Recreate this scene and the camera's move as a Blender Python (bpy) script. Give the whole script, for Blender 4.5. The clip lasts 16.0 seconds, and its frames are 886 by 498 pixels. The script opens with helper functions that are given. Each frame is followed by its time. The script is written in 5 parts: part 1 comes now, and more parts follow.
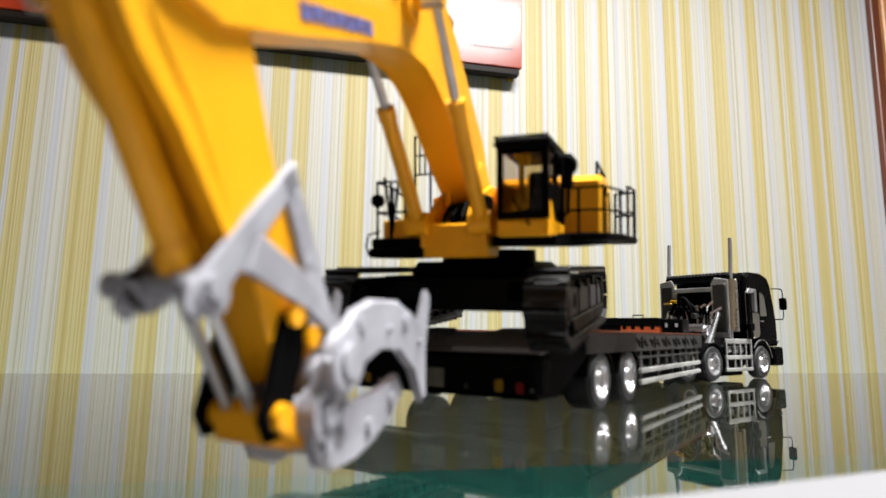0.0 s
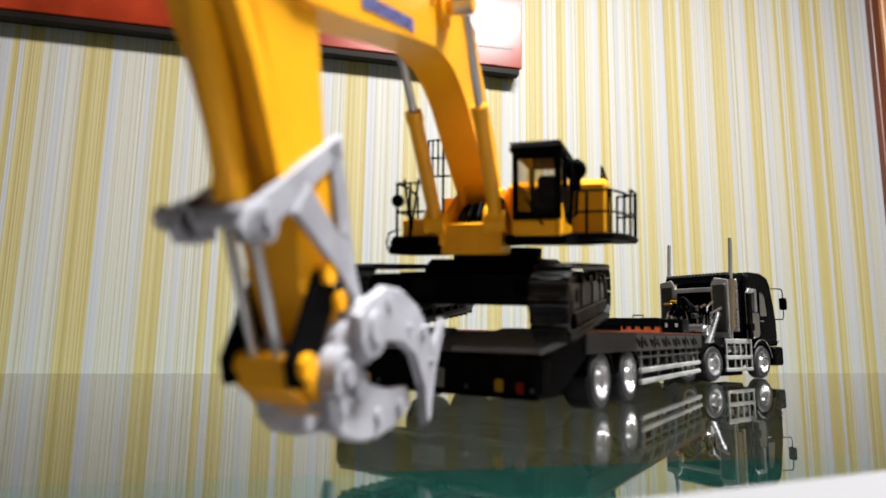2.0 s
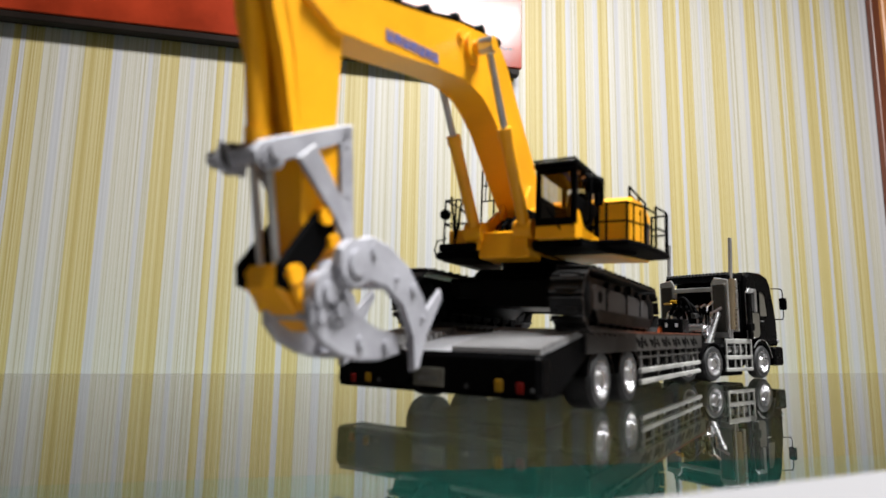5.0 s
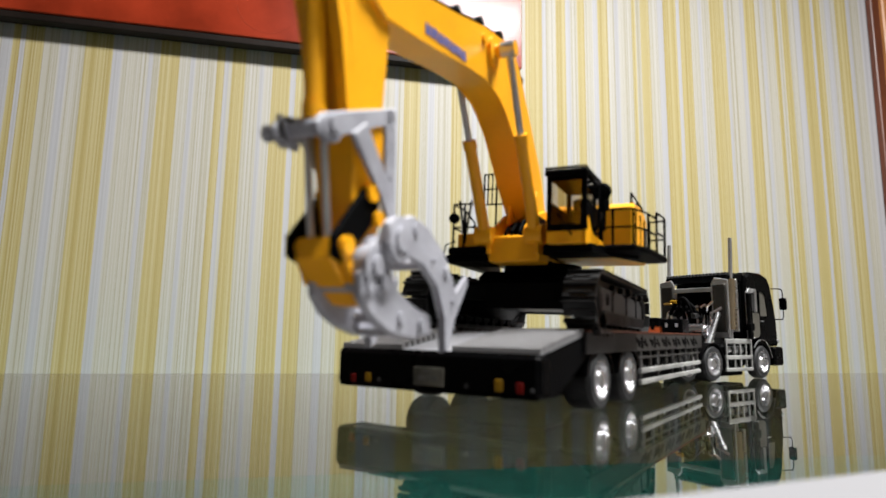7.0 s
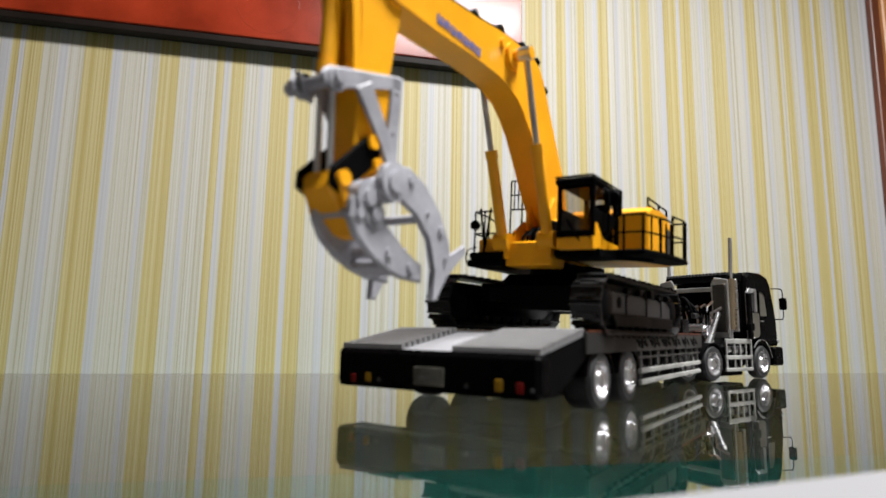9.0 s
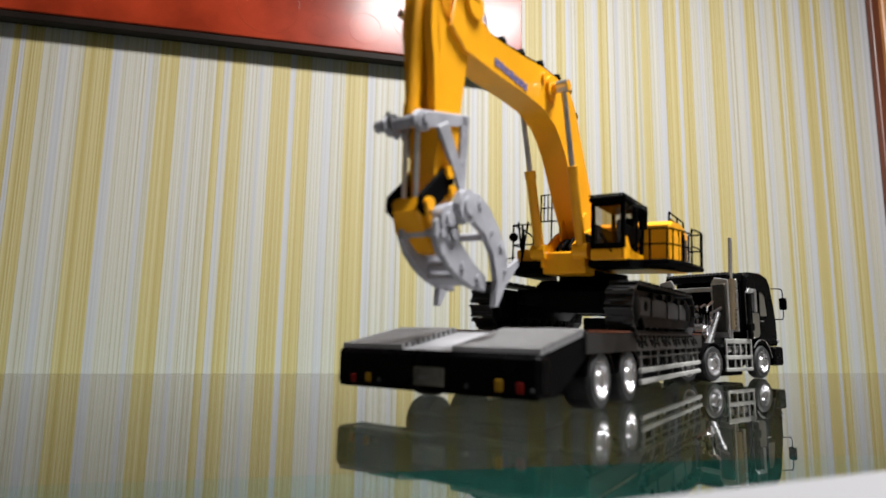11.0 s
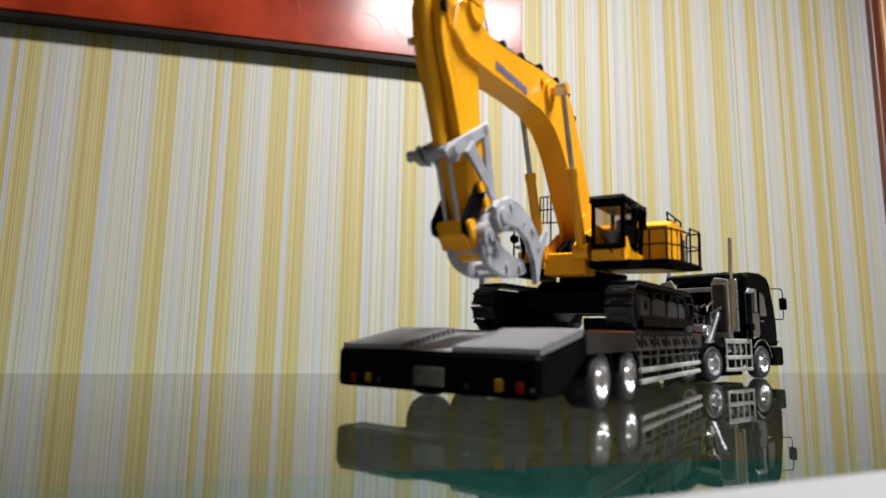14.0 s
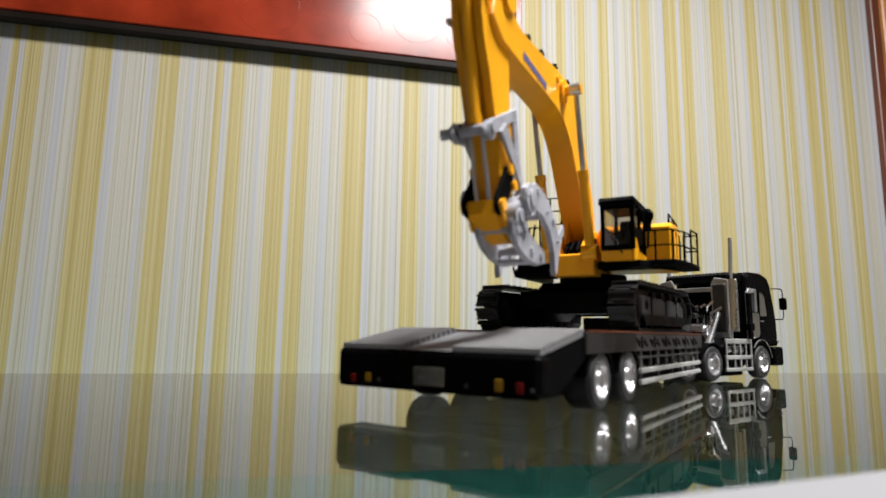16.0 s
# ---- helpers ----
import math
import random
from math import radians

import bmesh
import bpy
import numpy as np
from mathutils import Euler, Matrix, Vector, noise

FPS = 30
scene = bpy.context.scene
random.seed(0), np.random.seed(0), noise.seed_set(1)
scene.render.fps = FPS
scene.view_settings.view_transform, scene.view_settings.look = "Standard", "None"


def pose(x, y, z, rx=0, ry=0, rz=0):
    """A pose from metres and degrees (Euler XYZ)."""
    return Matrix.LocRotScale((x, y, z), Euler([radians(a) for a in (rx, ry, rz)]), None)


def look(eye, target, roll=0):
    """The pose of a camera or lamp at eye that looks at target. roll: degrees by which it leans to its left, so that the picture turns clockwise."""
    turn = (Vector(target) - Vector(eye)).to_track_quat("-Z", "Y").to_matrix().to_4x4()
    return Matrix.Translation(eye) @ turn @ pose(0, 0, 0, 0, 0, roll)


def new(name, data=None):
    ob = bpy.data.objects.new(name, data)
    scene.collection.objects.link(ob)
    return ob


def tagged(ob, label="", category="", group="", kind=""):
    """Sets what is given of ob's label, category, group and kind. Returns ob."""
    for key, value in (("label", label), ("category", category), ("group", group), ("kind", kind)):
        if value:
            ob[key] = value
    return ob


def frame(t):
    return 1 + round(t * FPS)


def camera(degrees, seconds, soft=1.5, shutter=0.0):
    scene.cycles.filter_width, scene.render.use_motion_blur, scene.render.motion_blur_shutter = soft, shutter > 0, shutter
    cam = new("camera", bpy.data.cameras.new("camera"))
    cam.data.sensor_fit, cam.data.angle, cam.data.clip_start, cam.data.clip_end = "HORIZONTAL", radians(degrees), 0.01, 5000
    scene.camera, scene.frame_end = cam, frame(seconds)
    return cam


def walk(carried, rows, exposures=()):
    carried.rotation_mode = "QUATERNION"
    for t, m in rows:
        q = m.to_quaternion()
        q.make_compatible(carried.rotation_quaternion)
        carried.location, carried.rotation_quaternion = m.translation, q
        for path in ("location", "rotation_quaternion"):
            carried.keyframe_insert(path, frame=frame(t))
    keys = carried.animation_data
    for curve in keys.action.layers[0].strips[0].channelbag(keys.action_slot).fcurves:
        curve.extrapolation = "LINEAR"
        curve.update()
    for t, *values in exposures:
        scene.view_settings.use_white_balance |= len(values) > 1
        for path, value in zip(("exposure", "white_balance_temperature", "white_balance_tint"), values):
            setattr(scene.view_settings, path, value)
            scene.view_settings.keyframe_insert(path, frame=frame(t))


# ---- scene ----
cam = camera(74.52, 16.0)
EYE = (0.0871, -0.1821, 0.0307)
VIEW = look(EYE, (-0.4834, 0.6267, 0.1730), 0.84)
walk(cam, [(0.0, VIEW), (16.0, VIEW)], [(0.0, 0.33), (2.3, 0.28), (4.2, 0.21), (6.5, 0.11), (9.0, 0.04), (12.0, -0.02), (16.0, -0.03)])
cam.data.dof.use_dof = True
cam.data.dof.focus_distance = 0.60
cam.data.dof.aperture_fstop = 10.5

# ---------------------------------------------------------------- world and lamps
world = bpy.data.worlds.new("world")
scene.world = world
world.use_nodes = True
world.node_tree.nodes["Background"].inputs[0].default_value = (0.75, 0.85, 1.0, 1)
world.node_tree.nodes["Background"].inputs[1].default_value = 0.008
scene.view_settings.exposure = 0.0

# the room: s runs along the papered wall, n from the wall into the room
WALL_P = Vector((-1.0657, 1.4522, 0.0))
WALL_S = Vector((0.67434, 0.73842, 0.0))
WALL_N = Vector((0.73842, -0.67434, 0.0))
FLOOR_Z, CEIL_Z = -0.43, 2.40
S0, S1, N1 = -2.4, 2.8, 4.2


ROOM = Matrix(((WALL_S.x, WALL_N.x, 0, WALL_P.x), (WALL_S.y, WALL_N.y, 0, WALL_P.y), (0, 0, 1, 0), (0, 0, 0, 1)))


def ceiling_lamp(place, size, watts, colour):
    """A long lamp under the ceiling, along the papered wall."""
    data = bpy.data.lights.new("ceiling_lamp", "AREA")
    data.shape, data.size, data.size_y = "RECTANGLE", size[0], size[1]
    data.energy, data.color = watts, colour
    ob = new("ceiling_lamp", data)
    ob.matrix_basis = Matrix(((WALL_S.x, -WALL_N.x, 0, place[0]), (WALL_S.y, -WALL_N.y, 0, place[1]), (0, 0, 1, place[2]), (0, 0, 0, 1)))
    return ob


ceiling_lamp((0.75, 0.35, CEIL_Z - 0.10), (1.2, 0.6), 213, (0.985, 0.978, 0.974))

# ---------------------------------------------------------------- materials


def mat(name, colour, rough=0.5, metal=0.0, grain=0.12, scale=400.0, bump=0.05, dirt=0.15, coat=0.0, spec=0.5):
    m = bpy.data.materials.new(name)
    m.use_nodes = True
    nt = m.node_tree
    b = nt.nodes["Principled BSDF"]
    co = nt.nodes.new("ShaderNodeTexCoord")
    fine = nt.nodes.new("ShaderNodeTexNoise")
    fine.inputs["Scale"].default_value = scale
    fine.inputs["Detail"].default_value = 4
    big = nt.nodes.new("ShaderNodeTexNoise")
    big.inputs["Scale"].default_value = scale / 14
    big.inputs["Detail"].default_value = 3
    nt.links.new(co.outputs["Object"], fine.inputs["Vector"])
    nt.links.new(co.outputs["Object"], big.inputs["Vector"])
    a = nt.nodes.new("ShaderNodeMapRange")
    a.inputs["To Min"].default_value, a.inputs["To Max"].default_value = 1 - grain, 1 + grain
    nt.links.new(fine.outputs["Fac"], a.inputs["Value"])
    c = nt.nodes.new("ShaderNodeMapRange")
    c.inputs["From Min"].default_value, c.inputs["From Max"].default_value = 0.35, 0.65
    c.inputs["To Min"].default_value, c.inputs["To Max"].default_value = 1 - dirt, 1 + dirt * 0.5
    nt.links.new(big.outputs["Fac"], c.inputs["Value"])
    mul = nt.nodes.new("ShaderNodeMath")
    mul.operation = "MULTIPLY"
    nt.links.new(a.outputs[0], mul.inputs[0])
    nt.links.new(c.outputs[0], mul.inputs[1])
    mix = nt.nodes.new("ShaderNodeVectorMath")
    mix.operation = "SCALE"
    mix.inputs[0].default_value = colour
    nt.links.new(mul.outputs[0], mix.inputs["Scale"])
    nt.links.new(mix.outputs[0], b.inputs["Base Color"])
    r = nt.nodes.new("ShaderNodeMapRange")
    r.inputs["To Min"].default_value, r.inputs["To Max"].default_value = max(rough - 0.08, 0.02), min(rough + 0.12, 1)
    nt.links.new(big.outputs["Fac"], r.inputs["Value"])
    nt.links.new(r.outputs[0], b.inputs["Roughness"])
    b.inputs["Metallic"].default_value = metal
    b.inputs["Coat Weight"].default_value = coat
    b.inputs["Specular IOR Level"].default_value = spec
    if bump:
        bp = nt.nodes.new("ShaderNodeBump")
        bp.inputs["Strength"].default_value = bump
        bp.inputs["Distance"].default_value = 0.2 / scale
        nt.links.new(fine.outputs["Fac"], bp.inputs["Height"])
        nt.links.new(bp.outputs[0], b.inputs["Normal"])
    return m


def glass(name, colour, rough=0.0, ior=1.5):
    m = bpy.data.materials.new(name)
    m.use_nodes = True
    b = m.node_tree.nodes["Principled BSDF"]
    b.inputs["Base Color"].default_value = (*colour, 1)
    b.inputs["Roughness"].default_value = rough
    b.inputs["Transmission Weight"].default_value = 1
    b.inputs["IOR"].default_value = ior
    return m


def paper(name, colour, streak):
    """Wallpaper: fine vertical threads of two scales along the wall."""
    m = bpy.data.materials.new(name)
    m.use_nodes = True
    nt = m.node_tree
    b = nt.nodes["Principled BSDF"]
    co = nt.nodes.new("ShaderNodeTexCoord")
    mp = nt.nodes.new("ShaderNodeMapping")
    mp.inputs["Scale"].default_value = (1, 0.0, 0.0006)
    nt.links.new(co.outputs["Object"], mp.inputs["Vector"])
    n1 = nt.nodes.new("ShaderNodeTexNoise")
    n1.inputs["Scale"].default_value, n1.inputs["Detail"].default_value = 240, 2
    n2 = nt.nodes.new("ShaderNodeTexNoise")
    n2.inputs["Scale"].default_value, n2.inputs["Detail"].default_value = 75, 1
    nt.links.new(mp.outputs[0], n1.inputs["Vector"])
    nt.links.new(mp.outputs[0], n2.inputs["Vector"])
    ramp = nt.nodes.new("ShaderNodeValToRGB")
    e = ramp.color_ramp.elements
    e[0].position, e[0].color = 0.43, (*streak[0], 1)
    e[1].position, e[1].color = 0.58, (*streak[1], 1)
    k = e.new(0.50)
    k.color = (*colour, 1)
    mixf = nt.nodes.new("ShaderNodeMath")
    mixf.operation = "MULTIPLY_ADD"
    mixf.inputs[1].default_value = 0.65
    half = nt.nodes.new("ShaderNodeMath")
    half.operation = "MULTIPLY"
    half.inputs[1].default_value = 0.35
    nt.links.new(n2.outputs["Fac"], half.inputs[0])
    nt.links.new(n1.outputs["Fac"], mixf.inputs[0])
    nt.links.new(half.outputs[0], mixf.inputs[2])
    nt.links.new(mixf.outputs[0], ramp.inputs["Fac"])
    nt.links.new(ramp.outputs[0], b.inputs["Base Color"])
    b.inputs["Roughness"].default_value = 0.6
    bp = nt.nodes.new("ShaderNodeBump")
    bp.inputs["Strength"].default_value = 0.25
    bp.inputs["Distance"].default_value = 0.001
    nt.links.new(n1.outputs["Fac"], bp.inputs["Height"])
    nt.links.new(bp.outputs[0], b.inputs["Normal"])
    return m


YELLOW = mat("yellow_paint", (0.88, 0.385, 0.005), 0.36, 0, 0.05, 600, 0.03, 0.10, spec=0.35)
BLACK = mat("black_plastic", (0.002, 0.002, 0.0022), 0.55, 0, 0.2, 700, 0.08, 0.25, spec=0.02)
GLOSS = mat("black_gloss", (0.002, 0.002, 0.0022), 0.25, 0, 0.1, 500, 0.02, 0.2, spec=0.05)
TRACK = mat("track_black", (0.0025, 0.0025, 0.0028), 0.36, 0, 0.3, 900, 0.3, 0.3, spec=0.06)
# lighter than TRACK: the lamplight on the shoes is put into this colour
LIT_SHOE = mat("shoe_black", (0.008, 0.0078, 0.008), 0.40, 0, 0.35, 900, 0.35, 0.45, spec=0.28)
GREY = mat("grapple_grey", (0.35, 0.35, 0.385), 0.45, 0, 0.14, 700, 0.12, 0.30)
SILVER = mat("silver_steel", (0.62, 0.62, 0.62), 0.3, 0.85, 0.1, 800, 0.04, 0.2)
PALEPAINT = mat("pale_grey_paint", (0.30, 0.298, 0.285), 0.40, 0.1, 0.12, 700, 0.05, 0.30)
CHROME = mat("chrome", (0.90, 0.90, 0.92), 0.26, 1.0, 0.03, 500, 0.02, 0.08)
STEELGREY = mat("panel_grey", (0.042, 0.041, 0.041), 0.45, 0.3, 0.15, 600, 0.06, 0.25)
DARKSTEEL = mat("dark_steel", (0.016, 0.0155, 0.0155), 0.42, 0.2, 0.3, 900, 0.3, 0.4, spec=0.2)
# grey that paints the room's reflection on the cab door and window
REFLECT_GREY = mat("door_grey", (0.13, 0.122, 0.10), 0.35, 0.3, 0.15, 600, 0.04, 0.25)
PLATEGREY = mat("plate_steel", (0.050, 0.049, 0.050), 0.42, 0.3, 0.25, 500, 0.08, 0.45)
RAILGREY = mat("rail_grey", (0.044, 0.041, 0.037), 0.45, 0.3, 0.15, 600, 0.06, 0.25)
STAINED = mat("stained_black", (0.014, 0.0135, 0.013), 0.45, 0.1, 0.5, 450, 0.15, 0.75, spec=0.2)
DECK = mat("deck_grey", (0.20, 0.197, 0.20), 0.62, 0.0, 0.12, 500, 0.08, 0.25)
DECKLIGHT = mat("deck_light", (0.27, 0.27, 0.285), 0.68, 0.0, 0.08, 500, 0.05, 0.15)
RUBBER = mat("tyre_rubber", (0.010, 0.010, 0.011), 0.7, 0, 0.2, 900, 0.2, 0.3)
ORANGE = mat("orange_plastic", (0.75, 0.13, 0.02), 0.4, 0, 0.1, 500, 0.04, 0.15)
RED = mat("red_lens", (0.15, 0.008, 0.006), 0.3, 0, 0.05, 500, 0.0, 0.1, spec=0.08)
AMBER = mat("amber_lens", (0.27, 0.145, 0.010), 0.3, 0, 0.05, 500, 0.0, 0.1, spec=0.08)
PLATE = mat("plate_grey", (0.42, 0.42, 0.38), 0.5, 0, 0.1, 700, 0.04, 0.2)
TAILPLATE = mat("tail_plate", (0.125, 0.120, 0.10), 0.55, 0, 0.2, 900, 0.04, 0.35, spec=0.1)
FADED = mat("faded_print", (0.10, 0.10, 0.09), 0.6, 0, 0.1, 700, 0.0, 0.2)
BRASS = mat("brass", (0.62, 0.38, 0.08), 0.3, 0.8, 0.1, 600, 0.03, 0.2)
BLUE = mat("blue_print", (0.10, 0.11, 0.30), 0.5, 0, 0.05, 500, 0.0, 0.1)
# chrome muffler; the tan of the reflected wall is put into its base colour
WALL_REFLECT = mat("bronze_glass_tint", (0.36, 0.28, 0.18), 0.28, 0.75, 0.1, 500, 0.0, 0.2)
CABPANE = glass("cab_pane", (0.50, 0.44, 0.35))
PANE = glass("window_pane", (0.82, 0.85, 0.84))
TABLE_GLASS = glass("table_glass", (0.182, 0.182, 0.176), ior=1.72)
LACQUER = mat("red_lacquer", (0.31, 0.033, 0.011), 0.30, 0, 0.10, 60, 0.02, 0.35, coat=0.4, spec=0.10)
LACQUER.node_tree.nodes["Principled BSDF"].inputs["Coat Roughness"].default_value = 0.18
PATTERN = mat("red_pattern", (0.33, 0.040, 0.014), 0.35, 0, 0.10, 60, 0.02, 0.25, spec=0.2)
FRAMEWOOD = mat("dark_wood", (0.014, 0.009, 0.007), 0.55, 0, 0.3, 60, 0.1, 0.3, spec=0.15)
DOORWOOD = mat("door_wood", (0.55, 0.23, 0.075), 0.4, 0, 0.15, 50, 0.05, 0.25)
DOORDARK = mat("door_wood_dark", (0.13, 0.035, 0.015), 0.4, 0, 0.2, 50, 0.05, 0.25)
FLOORWOOD = mat("floor_wood", (0.050, 0.033, 0.022), 0.4, 0, 0.2, 40, 0.05, 0.3)
TEAL = mat("teal_floor", (0.026, 0.31, 0.255), 0.45, 0, 0.15, 30, 0.04, 0.25)
# only for unseen room sides; dark so that little light bounces back
UNSEEN_PLASTER = mat("plaster", (0.085, 0.078, 0.066), 0.8, 0, 0.03, 40, 0.05, 0.06)
WHITE = mat("white_card", (0.20, 0.20, 0.21), 0.6, 0, 0.02, 200, 0.03, 0.04)
SMOKE = mat("smoked_panel", (0.075, 0.070, 0.062), 0.16, 0.55, 0.15, 500, 0.03, 0.35)
OLIVE_P = paper("paper_olive", (0.455, 0.370, 0.155), ((0.385, 0.300, 0.108), (0.51, 0.445, 0.255)))
PALE_P = paper("paper_pale", (0.478, 0.451, 0.374), ((0.375, 0.342, 0.252), (0.520, 0.503, 0.480)))
WHITE_P = paper("paper_white", (0.450, 0.445, 0.462), ((0.41, 0.40, 0.405), (0.48, 0.473, 0.492)))

# ---------------------------------------------------------------- mesh tools


def finish(bm, smooth=24):
    bmesh.ops.recalc_face_normals(bm, faces=bm.faces)
    lim = radians(smooth)
    for f in bm.faces:
        f.smooth = True
    for e in bm.edges:
        e.smooth = len(e.link_faces) == 2 and e.calc_face_angle(0) < lim
    return bm


def part(name, bm, material, parent=None, label="", m=None):
    finish(bm)
    me = bpy.data.meshes.new(name)
    bm.to_mesh(me)
    bm.free()
    for x in (material if isinstance(material, (list, tuple)) else [material]):
        me.materials.append(x)
    ob = new(name, me)
    if parent:
        ob.parent = parent
    if m is not None:
        ob.matrix_basis = m
    if label:
        tagged(ob, label)
    return ob


def again(ob, m, parent=None):
    """Another object on the same mesh."""
    o = new(ob.name, ob.data)
    o.parent = parent or ob.parent
    o.matrix_basis = m
    return o


def box(bm, x0, x1, y0, y1, z0, z1, bevel=0.0):
    r = bmesh.ops.create_cube(bm, size=1)
    vs = r["verts"]
    for v in vs:
        v.co = Vector(((x0 + x1) / 2 + v.co.x * (x1 - x0), (y0 + y1) / 2 + v.co.y * (y1 - y0), (z0 + z1) / 2 + v.co.z * (z1 - z0)))
    if bevel:
        es = list({e for v in vs for e in v.link_edges})
        bmesh.ops.bevel(bm, geom=es, offset=bevel, segments=1, affect="EDGES")
    return bm


def cyl(bm, a, b, r, r2=None, seg=16):
    a, b = Vector(a), Vector(b)
    d = b - a
    m = Matrix.Translation((a + b) / 2) @ d.to_track_quat("Z", "Y").to_matrix().to_4x4()
    bmesh.ops.create_cone(bm, cap_ends=True, segments=seg, radius1=r, radius2=r if r2 is None else r2, depth=d.length, matrix=m)
    return bm


def prism(bm, pts, a, b, axes="xz", bevel=0.0):
    """A flat outline given a thickness from a to b along the third axis."""
    def at(p, w):
        if axes == "xz":
            return Vector((p[0], w, p[1]))
        if axes == "xy":
            return Vector((p[0], p[1], w))
        return Vector((w, p[0], p[1]))
    lo = [bm.verts.new(at(p, a)) for p in pts]
    hi = [bm.verts.new(at(p, b)) for p in pts]
    n = len(pts)
    fs = [bm.faces.new(lo), bm.faces.new(hi[::-1])]
    for i in range(n):
        fs.append(bm.faces.new((lo[i], hi[i], hi[(i + 1) % n], lo[(i + 1) % n])))
    if bevel:
        es = list(set(fs[0].edges) | set(fs[1].edges))
        bmesh.ops.bevel(bm, geom=es, offset=bevel, segments=1, affect="EDGES")
    return bm


def tube(bm, pts, r, seg=6):
    """A round bar bent along a line of points."""
    pts = [Vector(p) for p in pts]
    rings, up = [], None
    for i, p in enumerate(pts):
        d = (pts[min(i + 1, len(pts) - 1)] - pts[max(i - 1, 0)]).normalized()
        a = (up - d * up.dot(d)) if up is not None and (up - d * up.dot(d)).length > 0.1 else d.orthogonal()
        up = a.normalized()
        side = d.cross(up)
        rings.append([bm.verts.new(p + (up * math.cos(2 * math.pi * k / seg) + side * math.sin(2 * math.pi * k / seg)) * r) for k in range(seg)])
    for p, q in zip(rings, rings[1:]):
        for k in range(seg):
            bm.faces.new((p[k], p[(k + 1) % seg], q[(k + 1) % seg], q[k]))
    bm.faces.new(rings[0][::-1])
    bm.faces.new(rings[-1])
    return bm


def lathe(bm, prof, seg=28, axis="x"):
    """prof: (along, radius) pairs turned about the x axis."""
    rings = []
    for s, r in prof:
        rings.append([bm.verts.new((s, r * math.cos(2 * math.pi * i / seg), r * math.sin(2 * math.pi * i / seg))) for i in range(seg)])
    for p, q in zip(rings, rings[1:]):
        for i in range(seg):
            bm.faces.new((p[i], p[(i + 1) % seg], q[(i + 1) % seg], q[i]))
    bm.faces.new(rings[0][::-1])
    bm.faces.new(rings[-1])
    return bm


def nb():
    return bmesh.new()


def thing(name, label, category, m=None, group=""):
    ob = new(name)
    ob.empty_display_size = 0.02
    if m is not None:
        ob.matrix_basis = m
    return tagged(ob, label, category, group)


# ---------------------------------------------------------------- the room
# left edge of every printed stripe along the wall; o olive, p pale, w white
STRIPES = [-1.38, -1.359, -1.345, -1.294, -1.246, -1.223, -1.176, -1.095, -1.068, -0.988, -0.975, -0.954, -0.895, -0.861, -0.846, -0.779, -0.755,
           -0.741, -0.731, -0.688, -0.642, -0.628, -0.601, -0.541, -0.523, -0.473, -0.426, -0.4, -0.356, -0.278, -0.252, -0.183, -0.17, -0.15,
           -0.091, -0.061, -0.039, 0.023, 0.062, 0.1, 0.118, 0.163, 0.215, 0.235, 0.262, 0.28, 0.306, 0.374, 0.39, 0.43, 0.47, 0.49, 0.519, 0.55,
           0.586, 0.605, 0.648, 0.677, 0.696, 0.754, 0.771, 0.791, 0.83, 0.869, 0.894, 0.954, 0.969, 1.019, 1.055, 1.071, 1.109, 1.18, 1.193,
           1.254, 1.275, 1.329, 1.356, 1.372, 1.418, 1.438, 1.46, 1.493, 1.524, 1.555, 1.611, 1.625, 1.663, 1.686, 1.715, 1.741, 1.799, 1.82,
           ]
KINDS = "owopwpowpwpopwpowpopwpowopwpowpwpopwpopwpowpwpowpowpopwopwpopopwowopwpowpwopwpopopwowopwpowp"


def papered_wall():
    """One wall slab; the printed stripes are faces of its front."""
    bm = nb()
    rng = random.Random(4)
    left, kinds = list(STRIPES), list(KINDS)
    s = left[0]
    while s > S0 + 0.12:
        s -= rng.choice((0.03, 0.05, 0.07))
        left.insert(0, s)
        kinds.insert(0, "opwpow"[len(kinds) % 6])
    left.insert(0, S0)
    kinds.insert(0, "p")
    s = left[-1] + 0.05
    while s < S1 - 0.12:
        left.append(s)
        kinds.append("wopowp"[len(kinds) % 6])
        s += rng.choice((0.03, 0.05, 0.07))
    left.append(S1)
    z0, z1 = FLOOR_Z, CEIL_Z
    for i, k in enumerate(kinds):
        a, b = left[i], left[i + 1]
        f = bm.faces.new([bm.verts.new(v) for v in ((a, 0, z0), (b, 0, z0), (b, 0, z1), (a, 0, z1))])
        f.material_index = "opw".index(k)
    bmesh.ops.remove_doubles(bm, verts=bm.verts, dist=0.0002)
    back = nb()
    box(back, S0, S1, -0.12, -0.003, z0, z1)
    me = bpy.data.meshes.new("tmp")
    back.to_mesh(me)
    back.free()
    bm.from_mesh(me)
    bpy.data.meshes.remove(me)
    ob = part("wall_north", bm, [OLIVE_P, PALE_P, WHITE_P], m=ROOM)
    return tagged(ob, "wall papered with olive, beige and white vertical stripes", "wall", kind="structure")


papered_wall()


def slab(name, x0, x1, y0, y1, z0, z1, material, label, category):
    ob = part(name, box(nb(), x0, x1, y0, y1, z0, z1), material, m=ROOM)
    return tagged(ob, label, category, kind="structure")


